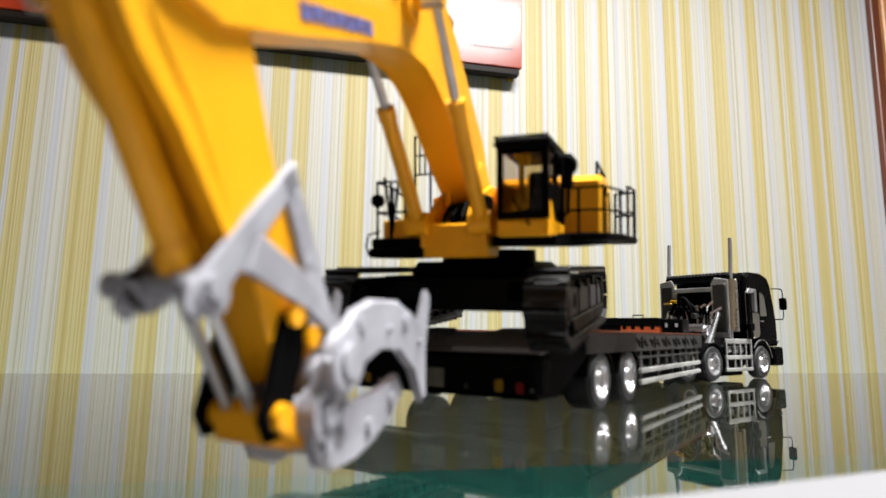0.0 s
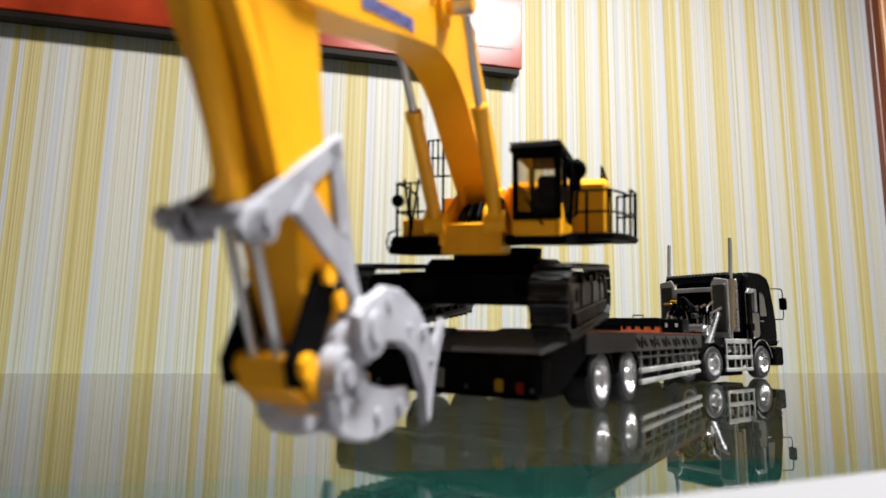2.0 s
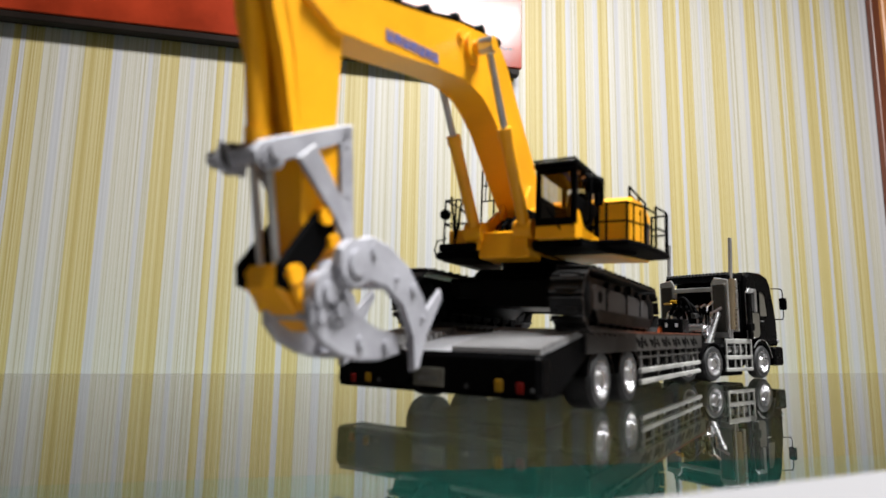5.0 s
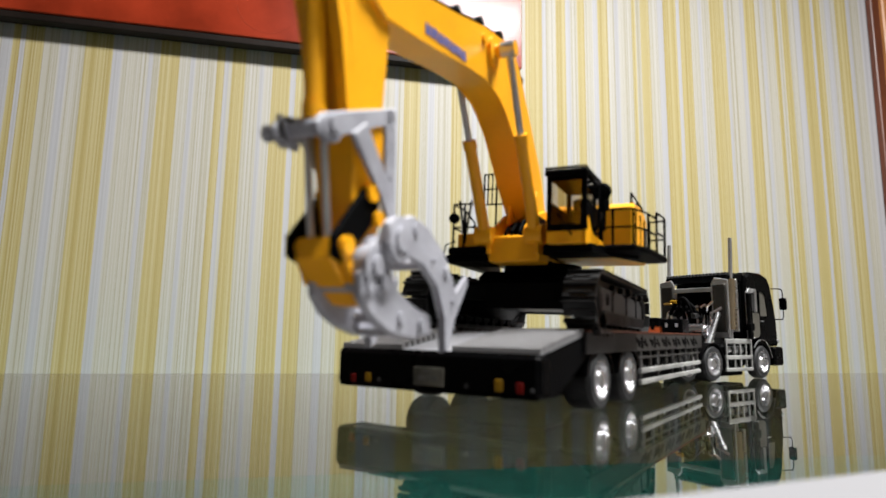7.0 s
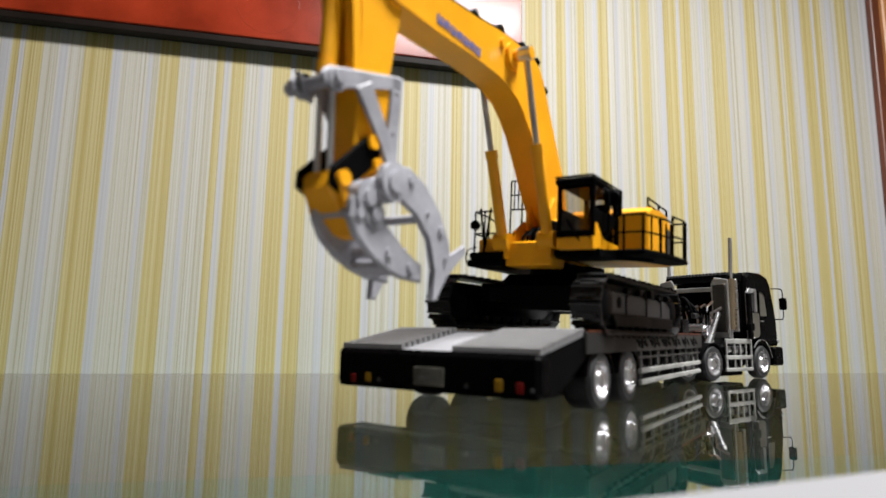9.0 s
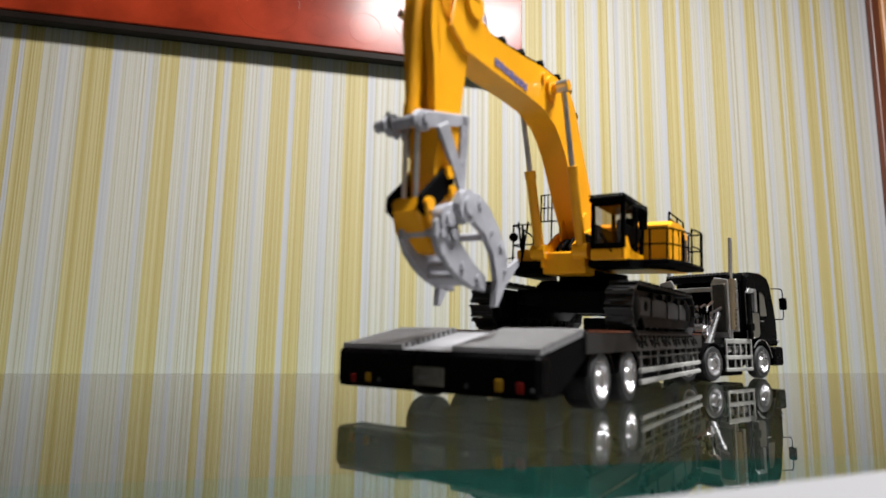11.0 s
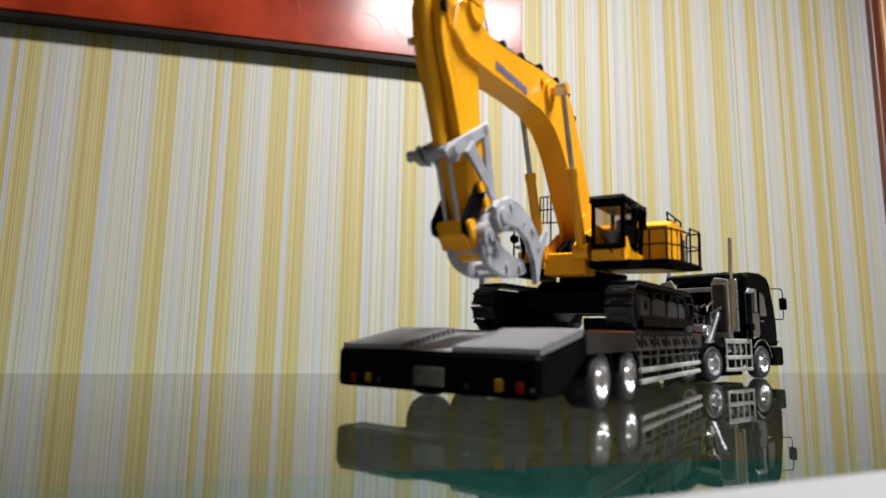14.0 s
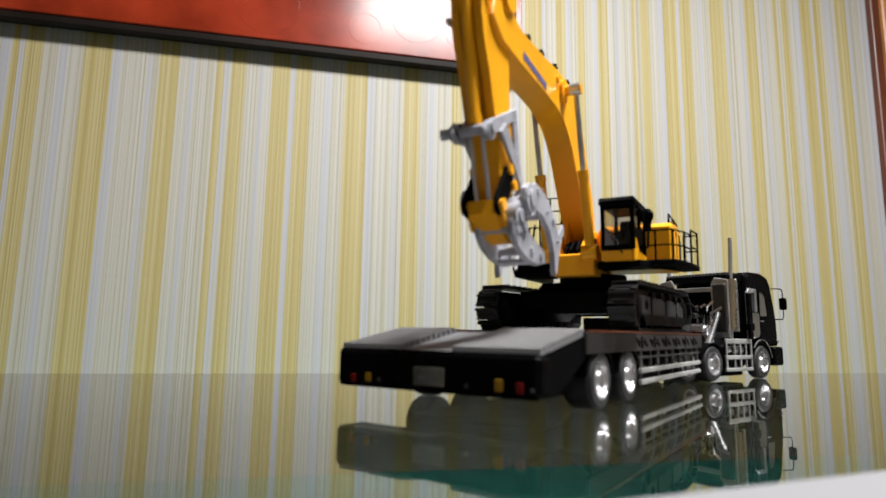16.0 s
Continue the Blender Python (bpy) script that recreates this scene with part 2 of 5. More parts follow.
# teal only where it shows; the added brown beyond it cuts green bounce light
slab("floor", S0 - 0.1, S1 + 0.1, -0.12, N1 + 0.1, FLOOR_Z - 0.1, FLOOR_Z, FLOORWOOD, "smooth floor under the glass table, toned dark brown against bounce light", "floor")
slab("floor_strip", S0, 1.90, 0.001, 0.60, FLOOR_Z + 0.001, FLOOR_Z + 0.006, TEAL, "dark teal floor, cut to a strip along the papered wall against green bounce", "floor")
# ceiling and three walls out of view, added dark to keep shadows deep
slab("ceiling", S0 - 0.1, S1 + 0.1, -0.12, N1 + 0.1, CEIL_Z, CEIL_Z + 0.1, UNSEEN_PLASTER, "added unseen ceiling, toned dark against bounce light", "ceiling")
slab("wall_west", S0 - 0.1, S0, 0, N1, FLOOR_Z, CEIL_Z, UNSEEN_PLASTER, "added unseen wall, toned dark against bounce light", "wall")
slab("wall_east", S1, S1 + 0.1, 0, N1, FLOOR_Z, CEIL_Z, UNSEEN_PLASTER, "added unseen wall, toned dark against bounce light", "wall")
slab("wall_south", S0 - 0.1, S1 + 0.1, N1, N1 + 0.1, FLOOR_Z, CEIL_Z, UNSEEN_PLASTER, "added unseen wall, toned dark against bounce light", "wall")


def door_frame():
    ob = thing("door_1", "brown varnished wooden door frame in the papered wall", "door", ROOM)
    ob["kind"] = "structure"
    part("architrave", box(nb(), 1.905, 1.950, 0.002, 0.030, FLOOR_Z, 1.70, 0.004), DOORDARK, ob, "dark brown moulded edge")
    part("jamb", box(nb(), 1.950, 2.03, 0.002, 0.045, FLOOR_Z, 1.70, 0.006), DOORWOOD, ob, "orange-brown varnished jamb")
    part("door_leaf", box(nb(), 2.03, 2.72, 0.002, 0.03, FLOOR_Z, 1.66, 0.004), DOORWOOD, ob)
    part("lintel", box(nb(), 1.905, 2.76, 0.002, 0.045, 1.70, 1.79, 0.006), DOORDARK, ob)


door_frame()


def wall_board():
    """The red board whose underside is seen from below."""
    ob = thing("wall_board", "glossy red lacquered board in a dark wooden frame on the wall", "wall picture", ROOM)
    part("backing", box(nb(), -2.2, 0.250, 0.002, 0.046, 0.965, 1.93, 0.003), FRAMEWOOD, ob, "dark wooden backing")
    part("panel", box(nb(), -2.2, 0.268, 0.046, 0.068, 0.980, 1.93, 0.003), LACQUER, ob, "glossy red lacquer face with faint pattern")
    for s, z, r in ((-0.62, 1.10, 0.10), (-0.30, 1.06, 0.055), (-0.12, 1.12, 0.09), (0.02, 1.07, 0.035), (-0.45, 1.05, 0.04)):
        ring = [(s + r * math.cos(a * math.pi / 18), 0.0680, z + r * math.sin(a * math.pi / 18)) for a in range(37)]
        part("pattern_ring", tube(nb(), ring, 0.0008, 5), PATTERN, ob, "faint lighter ring in the lacquer")
    part("lower_rail", box(nb(), -2.2, 0.260, 0.030, 0.062, 0.956, 0.980, 0.003), FRAMEWOOD, ob, "dark lower rail")
    bm = nb()
    for i in range(10):
        s = 0.07 + i * 0.0165
        box(bm, s, s + 0.010, 0.0675, 0.0690, 1.045, 1.053)
    part("printed_line", bm, WHITE, ob, "small unreadable white print")
    part("corner_tab", box(nb(), 0.228, 0.252, 0.012, 0.030, 0.950, 0.966, 0.002), AMBER, ob, "small yellow corner piece")


wall_board()


def glass_table():
    ob = thing("glass_table", "low table with a clear greenish glass top", "table", ROOM)
    # edges run with the wall; the back edge stands 1.51 m off it
    top = part("glass_top", box(nb(), -0.75, 1.35, 1.512, 2.30, -0.008, 0.0), TABLE_GLASS, ob, "clear greenish glass top, glossy")
    top.visible_shadow = False
    for s in (-0.70, 1.30):
        for n in (1.56, 2.24):
            bm = cyl(nb(), (s, n, FLOOR_Z), (s, n, -0.0081), 0.02)
            part("leg", bm, SILVER, ob)


glass_table()

card = part("white_card", box(nb(), -0.13, 0.25, -0.06, 0.0, 0.0001, 0.0007, 0.0002), WHITE, m=pose(0.0908, -0.0075, 0, 0, 0, 57))
tagged(card, "white card strip lying on the glass table", "card")

# ---------------------------------------------------------------- wheels
TYRE_R = 0.01235


def build_wheel(name, parent, m, width=0.0085, deep=0.3):
    """Wheel with its axle along x; outer side towards +x."""
    r, w = TYRE_R, width
    ty = part("tyre", lathe(nb(), [(-w, r * 0.66), (-w, r * 0.90), (-w * 0.85, r * 0.985), (-w * 0.5, r), (-w * 0.15, r * 0.985), (0, r * 0.90), (0.0002, r * 0.68), (-w * 0.25, r * 0.64), (-w, r * 0.64)]), RUBBER, parent, m=m)
    rim = lathe(nb(), [(-w * 0.8, r * 0.6), (-w * 0.10, r * 0.665), (0.0003, r * 0.665), (0.0003, r * 0.60), (-w * deep, r * 0.52), (-w * deep, r * 0.40), (-w * 0.12, r * 0.32), (w * 0.02, r * 0.28), (w * 0.06, r * 0.12), (w * 0.06, r * 0.02)])
    part("rim", rim, CHROME, ty, "polished chrome dish rim")
    nut = None
    for i in range(8):
        a = 2 * math.pi * i / 8
        p = (-w * deep * 0.9, r * 0.46 * math.cos(a), r * 0.46 * math.sin(a))
        if nut is None:
            nut = part("wheel_nut", cyl(nb(), (0, 0, 0), (w * 0.16, 0, 0), r * 0.045, seg=6), CHROME, ty, m=Matrix.Translation(p))
        else:
            again(nut, Matrix.Translation(p), ty)
    return ty


# ---------------------------------------------------------------- low-loader trailer
W = 0.095
DECK_Z = 0.0316
RAMP_Y = 0.0415
NECK_Y = 0.2485


def trailer():
    ob = thing("low_loader_trailer", "black low-loader model trailer with a grey ramped deck", "trailer")
    # frame: side profile from the tail to the neck
    prof = [(0.0, 0.0085), (0.0, 0.0236), (RAMP_Y, DECK_Z - 0.0012), (NECK_Y, DECK_Z - 0.0012), (NECK_Y, 0.0235), (0.112, 0.0232), (0.108, 0.0235), (0.044, 0.0235), (0.034, 0.018), (0.014, 0.0085)]
    part("chassis", prism(nb(), prof, -W + 0.0008, -0.0008, "yz", 0.0006), BLACK, ob)
    # underframe between the wheels
    part("underframe", box(nb(), -W + 0.0140, -0.0140, 0.03, 0.24, 0.0055, 0.0232, 0.001), BLACK, ob)
    part("tail_beam", box(nb(), -W, 0, -0.0012, 0.0085, 0.0083, 0.0239, 0.0018), GLOSS, ob, "glossy black tail beam")
    # lamps, plate
    for x, z, mt, nm, w, h in ((-0.0847, 0.0118, RED, "tail_lamp", 0.0026, 0.0034), (-0.0766, 0.0125, AMBER, "tail_lamp", 0.0028, 0.0036),
                               (-0.0158, 0.0128, AMBER, "tail_lamp", 0.0030, 0.0043), (-0.0075, 0.0124, RED, "tail_lamp", 0.0027, 0.0037)):
        part(nm, box(nb(), x - w / 2, x + w / 2, -0.0021, -0.0008, z - h / 2, z + h / 2, 0.0003), mt, ob, "red tail lamp lens" if mt is RED else "amber tail lamp lens")
    pl = part("number_plate", box(nb(), -0.0531, -0.0391, -0.0020, -0.0008, 0.0108, 0.0178, 0.0002), TAILPLATE, ob, "grey plate with worn print")
    bm = nb()
    for i, (a, b) in enumerate(((-0.0505, -0.0478), (-0.0472, -0.0452), (-0.0446, -0.0417))):
        box(bm, a, b, -0.00225, -0.0019, 0.0128, 0.0148)
    box(bm, -0.0488, -0.0440, -0.00225, -0.0019, 0.0158, 0.0165)
    part("plate_bars", bm, FADED, pl)
    for x in (-0.0708, -0.0292, -0.0030):
        part("reflector", cyl(nb(), (x, -0.0019, 0.0118), (x, -0.0006, 0.0118), 0.0008, seg=16), STEELGREY, ob)
    # ramp: smooth middle sheet, ridged lanes
    n = 11
    rib = None
    lanes = ((-W + 0.001, -0.0615), (-0.0375, -0.001))
    part("ramp_sheet", prism(nb(), [(0.001, 0.0238), (RAMP_Y, DECK_Z - 0.0006), (RAMP_Y, DECK_Z - 0.0013), (0.001, 0.0226)], -0.0622, -0.0370, "yz"), DECKLIGHT, ob, "pale smooth middle sheet of the ramp")
    for a, b in lanes:
        rib = None
        for i in range(n):
            y = 0.001 + (RAMP_Y - 0.001) * i / n
            z = 0.0238 + (DECK_Z - 0.0239) * y / RAMP_Y
            dy = (RAMP_Y - 0.001) / n
            mm = Matrix.Translation((0, y, z))
            if rib is None:
                rib = part("ramp_slat", prism(nb(), [(0.0001, -0.0008), (dy * 0.14, 0.0019), (dy * 0.58, 0.0023), (dy * 0.84, -0.0004)], a, b, "yz"), DECK, ob, m=mm)
            else:
                again(rib, mm)
    # deck planks across
    plank = None
    m = 26
    for i in range(m):
        dy = (NECK_Y - RAMP_Y) / m
        mm = Matrix.Translation((0, RAMP_Y + dy * i, DECK_Z))
        if plank is None:
            plank = part("deck_plank", box(nb(), -W + 0.0025, -0.0025, 0.0003, dy - 0.0003, -0.0012, 0.0, 0.0002), DECK, ob, m=mm)
        else:
            again(plank, mm)
    # side rails of the deck
    for x0, x1 in ((-0.0024, 0.0004), (-W - 0.0004, -W + 0.0024)):
        part("side_rail", box(nb(), x0, x1, 0.1030, NECK_Y, 0.0232, DECK_Z + 0.0003, 0.0004), RAILGREY, ob, "dark grey side rail with openings")
        part("wheel_box", box(nb(), x0, x1, RAMP_Y - 0.002, 0.1029, 0.0232, DECK_Z + 0.0003, 0.0004), STAINED, ob, "dirty black panel above the wheels")
        part("edge_strip", box(nb(), x0 - 0.0002, x1 + 0.0002, RAMP_Y, NECK_Y, DECK_Z + 0.0003, DECK_Z + 0.0010), DOORDARK, ob, "brown edge strip")
    # openings of the side rail: black discs give their inner shade, nothing is cut
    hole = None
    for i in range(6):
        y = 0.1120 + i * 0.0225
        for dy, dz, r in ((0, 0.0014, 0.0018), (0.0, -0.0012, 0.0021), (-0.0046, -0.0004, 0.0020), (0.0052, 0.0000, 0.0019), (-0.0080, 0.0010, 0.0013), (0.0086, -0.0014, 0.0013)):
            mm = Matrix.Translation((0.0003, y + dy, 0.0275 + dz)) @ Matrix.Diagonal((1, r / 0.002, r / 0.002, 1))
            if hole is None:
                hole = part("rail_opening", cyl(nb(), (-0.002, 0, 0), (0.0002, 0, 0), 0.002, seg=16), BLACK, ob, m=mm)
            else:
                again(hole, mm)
    # lattice below the rail: a thin strip on short posts
    part("lattice_strip", box(nb(), -0.0016, -0.0002, 0.1085, 0.2440, 0.0196, 0.0206, 0.0002), RAILGREY, ob)
    for i in range(9):
        y = 0.1140 + i * 0.0156
        part("lattice_post", box(nb(), -0.0018, -0.0004, y - 0.0011, y + 0.0011, 0.0145, 0.0236, 0.0003), RAILGREY, ob)
    for y in (0.203, 0.216, 0.229):
        part("air_bottle", cyl(nb(), (-0.0100, y - 0.0045, 0.0155), (-0.0100, y + 0.0045, 0.0155), 0.0034, seg=16), CHROME, ob, "chrome air bottle")
    # mudguards and wheels on both sides
    for side in (1, -1):
        ox = 0.0 if side > 0 else -W
        for y in (0.0573, 0.0941):
            pts = []
            for i in range(13):
                t = math.pi * (0.04 + 0.92 * i / 12)
                pts.append((y - 0.0163 * math.cos(t), TYRE_R + 0.0143 * math.sin(t)))
            inner = [(y + (p[0] - y) * 0.90, TYRE_R + (p[1] - TYRE_R) * 0.93) for p in pts][::-1]
            part("mudguard", prism(nb(), pts + inner, ox - side * 0.016, ox - side * 0.0004, "yz", 0.0002), GLOSS, ob, "glossy black mudguard")
            rot = Matrix.Identity(4) if side > 0 else pose(0, 0, 0, 0, 0, 180)
            build_wheel("trailer_wheel", ob, Matrix.Translation((ox - side * 0.0006, y, TYRE_R)) @ rot, 0.0125)
    for y in (0.0573, 0.0941):
        part("axle", cyl(nb(), (-W + 0.012, y, TYRE_R), (-0.012, y, TYRE_R), 0.003, seg=16), BLACK, ob)
    # side guard rails, silver
    for side in (1, -1):
        ox = 0.0 if side > 0 else -W
        for z in (0.0138, 0.0084):
            part("guard_rail", box(nb(), ox - 0.0009, ox + 0.0009, 0.1085, 0.240, z - 0.0012, z + 0.0012, 0.0003), PALEPAINT, ob, "pale grey side guard rail")
        for y in (0.112, 0.142, 0.172, 0.204, 0.236):
            part("guard_post", box(nb(), ox - 0.0016, ox - 0.0002, y - 0.001, y + 0.001, 0.0075, 0.0235, 0.0002), STEELGREY, ob)
    # neck over the tractor
    part("gooseneck", prism(nb(), [(0.225, 0.0232), (NECK_Y, 0.0232), (0.275, 0.0215), (0.290, 0.0215), (0.290, 0.0245), (0.262, 0.0265), (NECK_Y, 0.0302), (0.225, 0.0302)], -0.072, -0.023, "yz", 0.0006), BLACK, ob)
    return ob


trailer()


def deck_boxes():
    ob = thing("tool_box", "black tool box with an orange lower half on the trailer deck", "box")
    part("tray", box(nb(), -0.047, -0.0205, 0.2235, 0.2425, DECK_Z, DECK_Z + 0.0054, 0.0006), ORANGE, ob, "bright orange tray")
    part("end_block", box(nb(), -0.0740, -0.0471, 0.2232, 0.2428, DECK_Z, DECK_Z + 0.0056, 0.0006), BLACK, ob)
    part("lid", box(nb(), -0.0740, -0.0200, 0.2230, 0.2430, DECK_Z + 0.0056, DECK_Z + 0.0112, 0.0008), GLOSS, ob, "black lid")
    for x in (-0.044, -0.038, -0.032, -0.025):
        part("clasp", box(nb(), x - 0.0011, x + 0.0011, 0.2222, 0.2238, DECK_Z + 0.0032, DECK_Z + 0.0082, 0.0002), BLACK, ob)
    bm = tube(nb(), [(-0.041, 0.233, DECK_Z + 0.011), (-0.041, 0.233, DECK_Z + 0.0132), (-0.034, 0.233, DECK_Z + 0.0132), (-0.034, 0.233, DECK_Z + 0.011)], 0.0005)
    part("handle", bm, BLACK, ob)
    b2 = thing("battery_box", "black square box with chrome latches on the trailer deck", "box")
    part("case", box(nb(), -0.0190, -0.0060, 0.2235, 0.2425, DECK_Z, DECK_Z + 0.0105, 0.0006), GLOSS, b2)
    for x in (-0.0160, -0.0095):
        part("latch", box(nb(), x - 0.0008, x + 0.0008, 0.2228, 0.2238, DECK_Z + 0.005, DECK_Z + 0.0075, 0.0002), CHROME, b2, "chrome latch")


deck_boxes()

# ---------------------------------------------------------------- tractor truck
# own frame: x to its right, y forward from the drive axle, z up
TRUCK = pose(0.0056, 0.2590, 0, 0, 0, -19.06)
TW = 0.060


def truck():
    ob = thing("tractor_truck", "black cab-over model truck with chrome stacks and silver side skirts", "truck", TRUCK)
    x0 = -TW
    # ladder frame
    for x in (-0.042, -0.018):
        part("frame_rail", box(nb(), x - 0.002, x + 0.002, -0.036, 0.092, 0.0150, 0.0215, 0.0004), STEELGREY, ob)
    for y in (-0.03, -0.008, 0.015, 0.04):
        part("cross_member", box(nb(), -0.042, -0.018, y - 0.002, y + 0.002, 0.016, 0.0205, 0.0003), STEELGREY, ob)
    part("fifth_wheel", cyl(nb(), (-0.03, -0.008, 0.0205), (-0.03, -0.008, 0.0232), 0.012, seg=24), BLACK, ob)
    for side in (1, -1):
        ox = 0.0 if side > 0 else x0
        rot = Matrix.Identity(4) if side > 0 else pose(0, 0, 0, 0, 0, 180)
        for y, wd in ((0.0, 0.012), (-0.0265, 0.012), (0.0686, 0.008)):
            inset = 0.003 if y < -0.01 else 0.0
            build_wheel("truck_wheel", ob, Matrix.Translation((ox - side * inset, y, TYRE_R)) @ rot, wd, 0.4)
        # drive wheel guard
        pts = []
        for i in range(11):
            t = math.pi * (0.08 + 0.84 * i / 10)
            pts.append((0.0 - 0.0148 * math.cos(t), TYRE_R + 0.0140 * math.sin(t)))
        inner = [(p[0] * 0.93, TYRE_R + (p[1] - TYRE_R) * 0.94) for p in pts][::-1]
        part("mudguard", prism(nb(), pts + inner, ox - side * 0.013, ox, "yz"), BLACK, ob)
        # silver skirt: a ladder of bars between the wheels
        xa, xb = ox - side * 0.0005 - 0.0007, ox - side * 0.0005 + 0.0007
        sk = part("side_skirt", box(nb(), xa, xb, 0.0165, 0.0535, 0.0258, 0.0294, 0.0004), PALEPAINT, ob, "pale grey ladder-like side skirt")
        for z, h in ((0.0076, 0.0012), (0.0162, 0.0014)):
            part("skirt_bar", box(nb(), xa, xb, 0.0165, 0.0535, z - h, z + h, 0.0003), PALEPAINT, sk)
        for y, w in ((0.0180, 0.0009), (0.0290, 0.0006), (0.0370, 0.0009), (0.0450, 0.0006), (0.0525, 0.0009)):
            part("skirt_post", box(nb(), xa + 0.0002, xb - 0.0002, y - w, y + w, 0.0066, 0.0275, 0.0002), PALEPAINT, sk)
        for y in (0.0240, 0.0330, 0.0415):
            part("step_tank", cyl(nb(), (ox - side * 0.0042, y - 0.0030, 0.0215), (ox - side * 0.0042, y + 0.0030, 0.0215), 0.0026, seg=14), CHROME, sk, "small chrome tank")
        part("sump", box(nb(), min(ox - side * 0.006, ox - side * 0.020), max(ox - side * 0.006, ox - side * 0.020), 0.0200, 0.0500, 0.0028, 0.0088, 0.001), BLACK, ob)
        part("fuel_tank", box(nb(), min(ox - side * 0.003, ox - side * 0.016), max(ox - side * 0.003, ox - side * 0.016), 0.018, 0.050, 0.009, 0.0255, 0.002), BLACK, ob)
        # stack with guard
        sx = ox - side * 0.0045
        st = part("exhaust_stack", cyl(nb(), (sx, 0.0360, 0.070), (sx, 0.0385, 0.1045), 0.0015, 0.0014), SILVER, ob, "tall thin silver exhaust stack")
        part("muffler", cyl(nb(), (sx, 0.0335, 0.036), (sx, 0.0360, 0.0735), 0.0031, seg=20), WALL_REFLECT, st, "muffler with the wall's tan reflection in its colour")
        part("muffler_guard", box(nb(), sx - 0.0024, sx + 0.0030, 0.0385, 0.0405, 0.0345, 0.0735, 0.0005), CHROME, st, "chrome muffler guard")
        part("guard_side", box(nb(), sx - 0.0052, sx - 0.0046, 0.0330, 0.0395, 0.0345, 0.0735, 0.0002), CHROME, st)
        hole = None
        for k in range(11):
            mm = Matrix.Translation((sx + 0.0012 * side, 0.0384, 0.0372 + 0.0033 * k))
            if hole is None:
                hole = part("guard_hole", cyl(nb(), (0, -0.0002, 0), (0, 0.0004, 0), 0.0006, seg=10), BLACK, st, m=mm)
            else:
                again(hole, mm)
        part("stack_foot", box(nb(), sx - 0.001, sx + 0.001, 0.0325, 0.0345, 0.0255, 0.037, 0.0003), SILVER, st)
    # rear frame behind the cab: a silver hoop with dark panels at its sides
    hoop = nb()
    for side in (1, -1):
        ox = -0.0085 if side > 0 else x0 + 0.0085
        prism(hoop, [(ox - 0.0065, 0.0300), (ox + 0.0065, 0.0300), (ox + 0.0065, 0.0725), (ox - 0.0035 * 1, 0.0745), (ox - 0.0065, 0.0700)] if side > 0 else
              [(ox - 0.0065, 0.0300), (ox + 0.0065, 0.0300), (ox + 0.0065, 0.0700), (ox + 0.0035, 0.0745), (ox - 0.0065, 0.0725)], 0.0270, 0.0285, "xz", 0.0004)
    box(hoop, -0.046, -0.014, 0.0270, 0.0285, 0.0640, 0.0675, 0.0004)
    rack = part("cab_rack", hoop, SILVER, ob, "silver rack behind the cab")
    for x in (-0.0085, x0 + 0.0085):
        part("rack_panel", box(nb(), x - 0.0048, x + 0.0048, 0.0258, 0.0268, 0.034, 0.0690, 0.0003), SMOKE, rack, "smoky brown reflecting panel")
    for x, dx in ((-0.016, -0.004), (-0.044, 0.004)):
        part("rack_strut", tube(nb(), [(x, 0.022, 0.022), (x + dx, 0.0270, 0.046)], 0.0014, 10), CHROME, rack, "chrome strut")
        part("rack_strut", tube(nb(), [(x + dx, 0.018, 0.022), (x + 2 * dx, 0.0270, 0.040)], 0.0012, 10), CHROME, rack)
    part("rack_strut", tube(nb(), [(-0.010, 0.0100, 0.0225), (-0.0095, 0.0262, 0.0480)], 0.0019, 12), CHROME, rack)
    part("rack_strut", tube(nb(), [(-0.0135, 0.0120, 0.0225), (-0.0125, 0.0262, 0.0440)], 0.0015, 12), CHROME, rack)
    # engine bits and hoses between the panels
    part("engine_block", box(nb(), -0.042, -0.018, 0.020, 0.048, 0.0215, 0.036, 0.002), STEELGREY, ob)
    part("air_tank", cyl(nb(), (-0.042, 0.018, 0.0305), (-0.020, 0.018, 0.0305), 0.0042), CHROME, ob, "chrome air tank")
    part("air_tank", cyl(nb(), (-0.040, 0.012, 0.0265), (-0.022, 0.012, 0.0265), 0.0032), CHROME, ob)
    rng = random.Random(7)
    for i in range(6):
        xa, xb = -0.045 + i * 0.005, -0.040 + i * 0.0045
        pts = [(xa, 0.026, 0.060 - 0.002 * i), (xa + 0.004, 0.022 - 0.001 * (i % 3), 0.052), (xb, 0.023, 0.044), (xb + 0.002 * (i % 2), 0.020, 0.034)]
        part("hose", tube(nb(), pts, 0.0009, 8), BLACK, ob, "black air hose")
    for x, z in ((-0.045, 0.057), (-0.043, 0.039), (-0.036, 0.034)):
        part("coupling", cyl(nb(), (x, 0.0215, z), (x + 0.005, 0.0215, z), 0.0014, seg=16), AMBER, ob, "brass coupling")
    for x0h, x1h, top in ((-0.046, -0.026, 0.0600), (-0.043, -0.022, 0.0560), (-0.040, -0.020, 0.0520)):
        arc = [(x0h + (x1h - x0h) * k / 8, 0.0215 + 0.0022 * math.sin(math.pi * k / 8), 0.0400 + (top - 0.0400) * math.sin(math.pi * (0.12 + 0.80 * k / 8))) for k in range(9)]
        part("air_line", tube(nb(), arc, 0.0014, 8), BLACK, ob, "thick black air line")
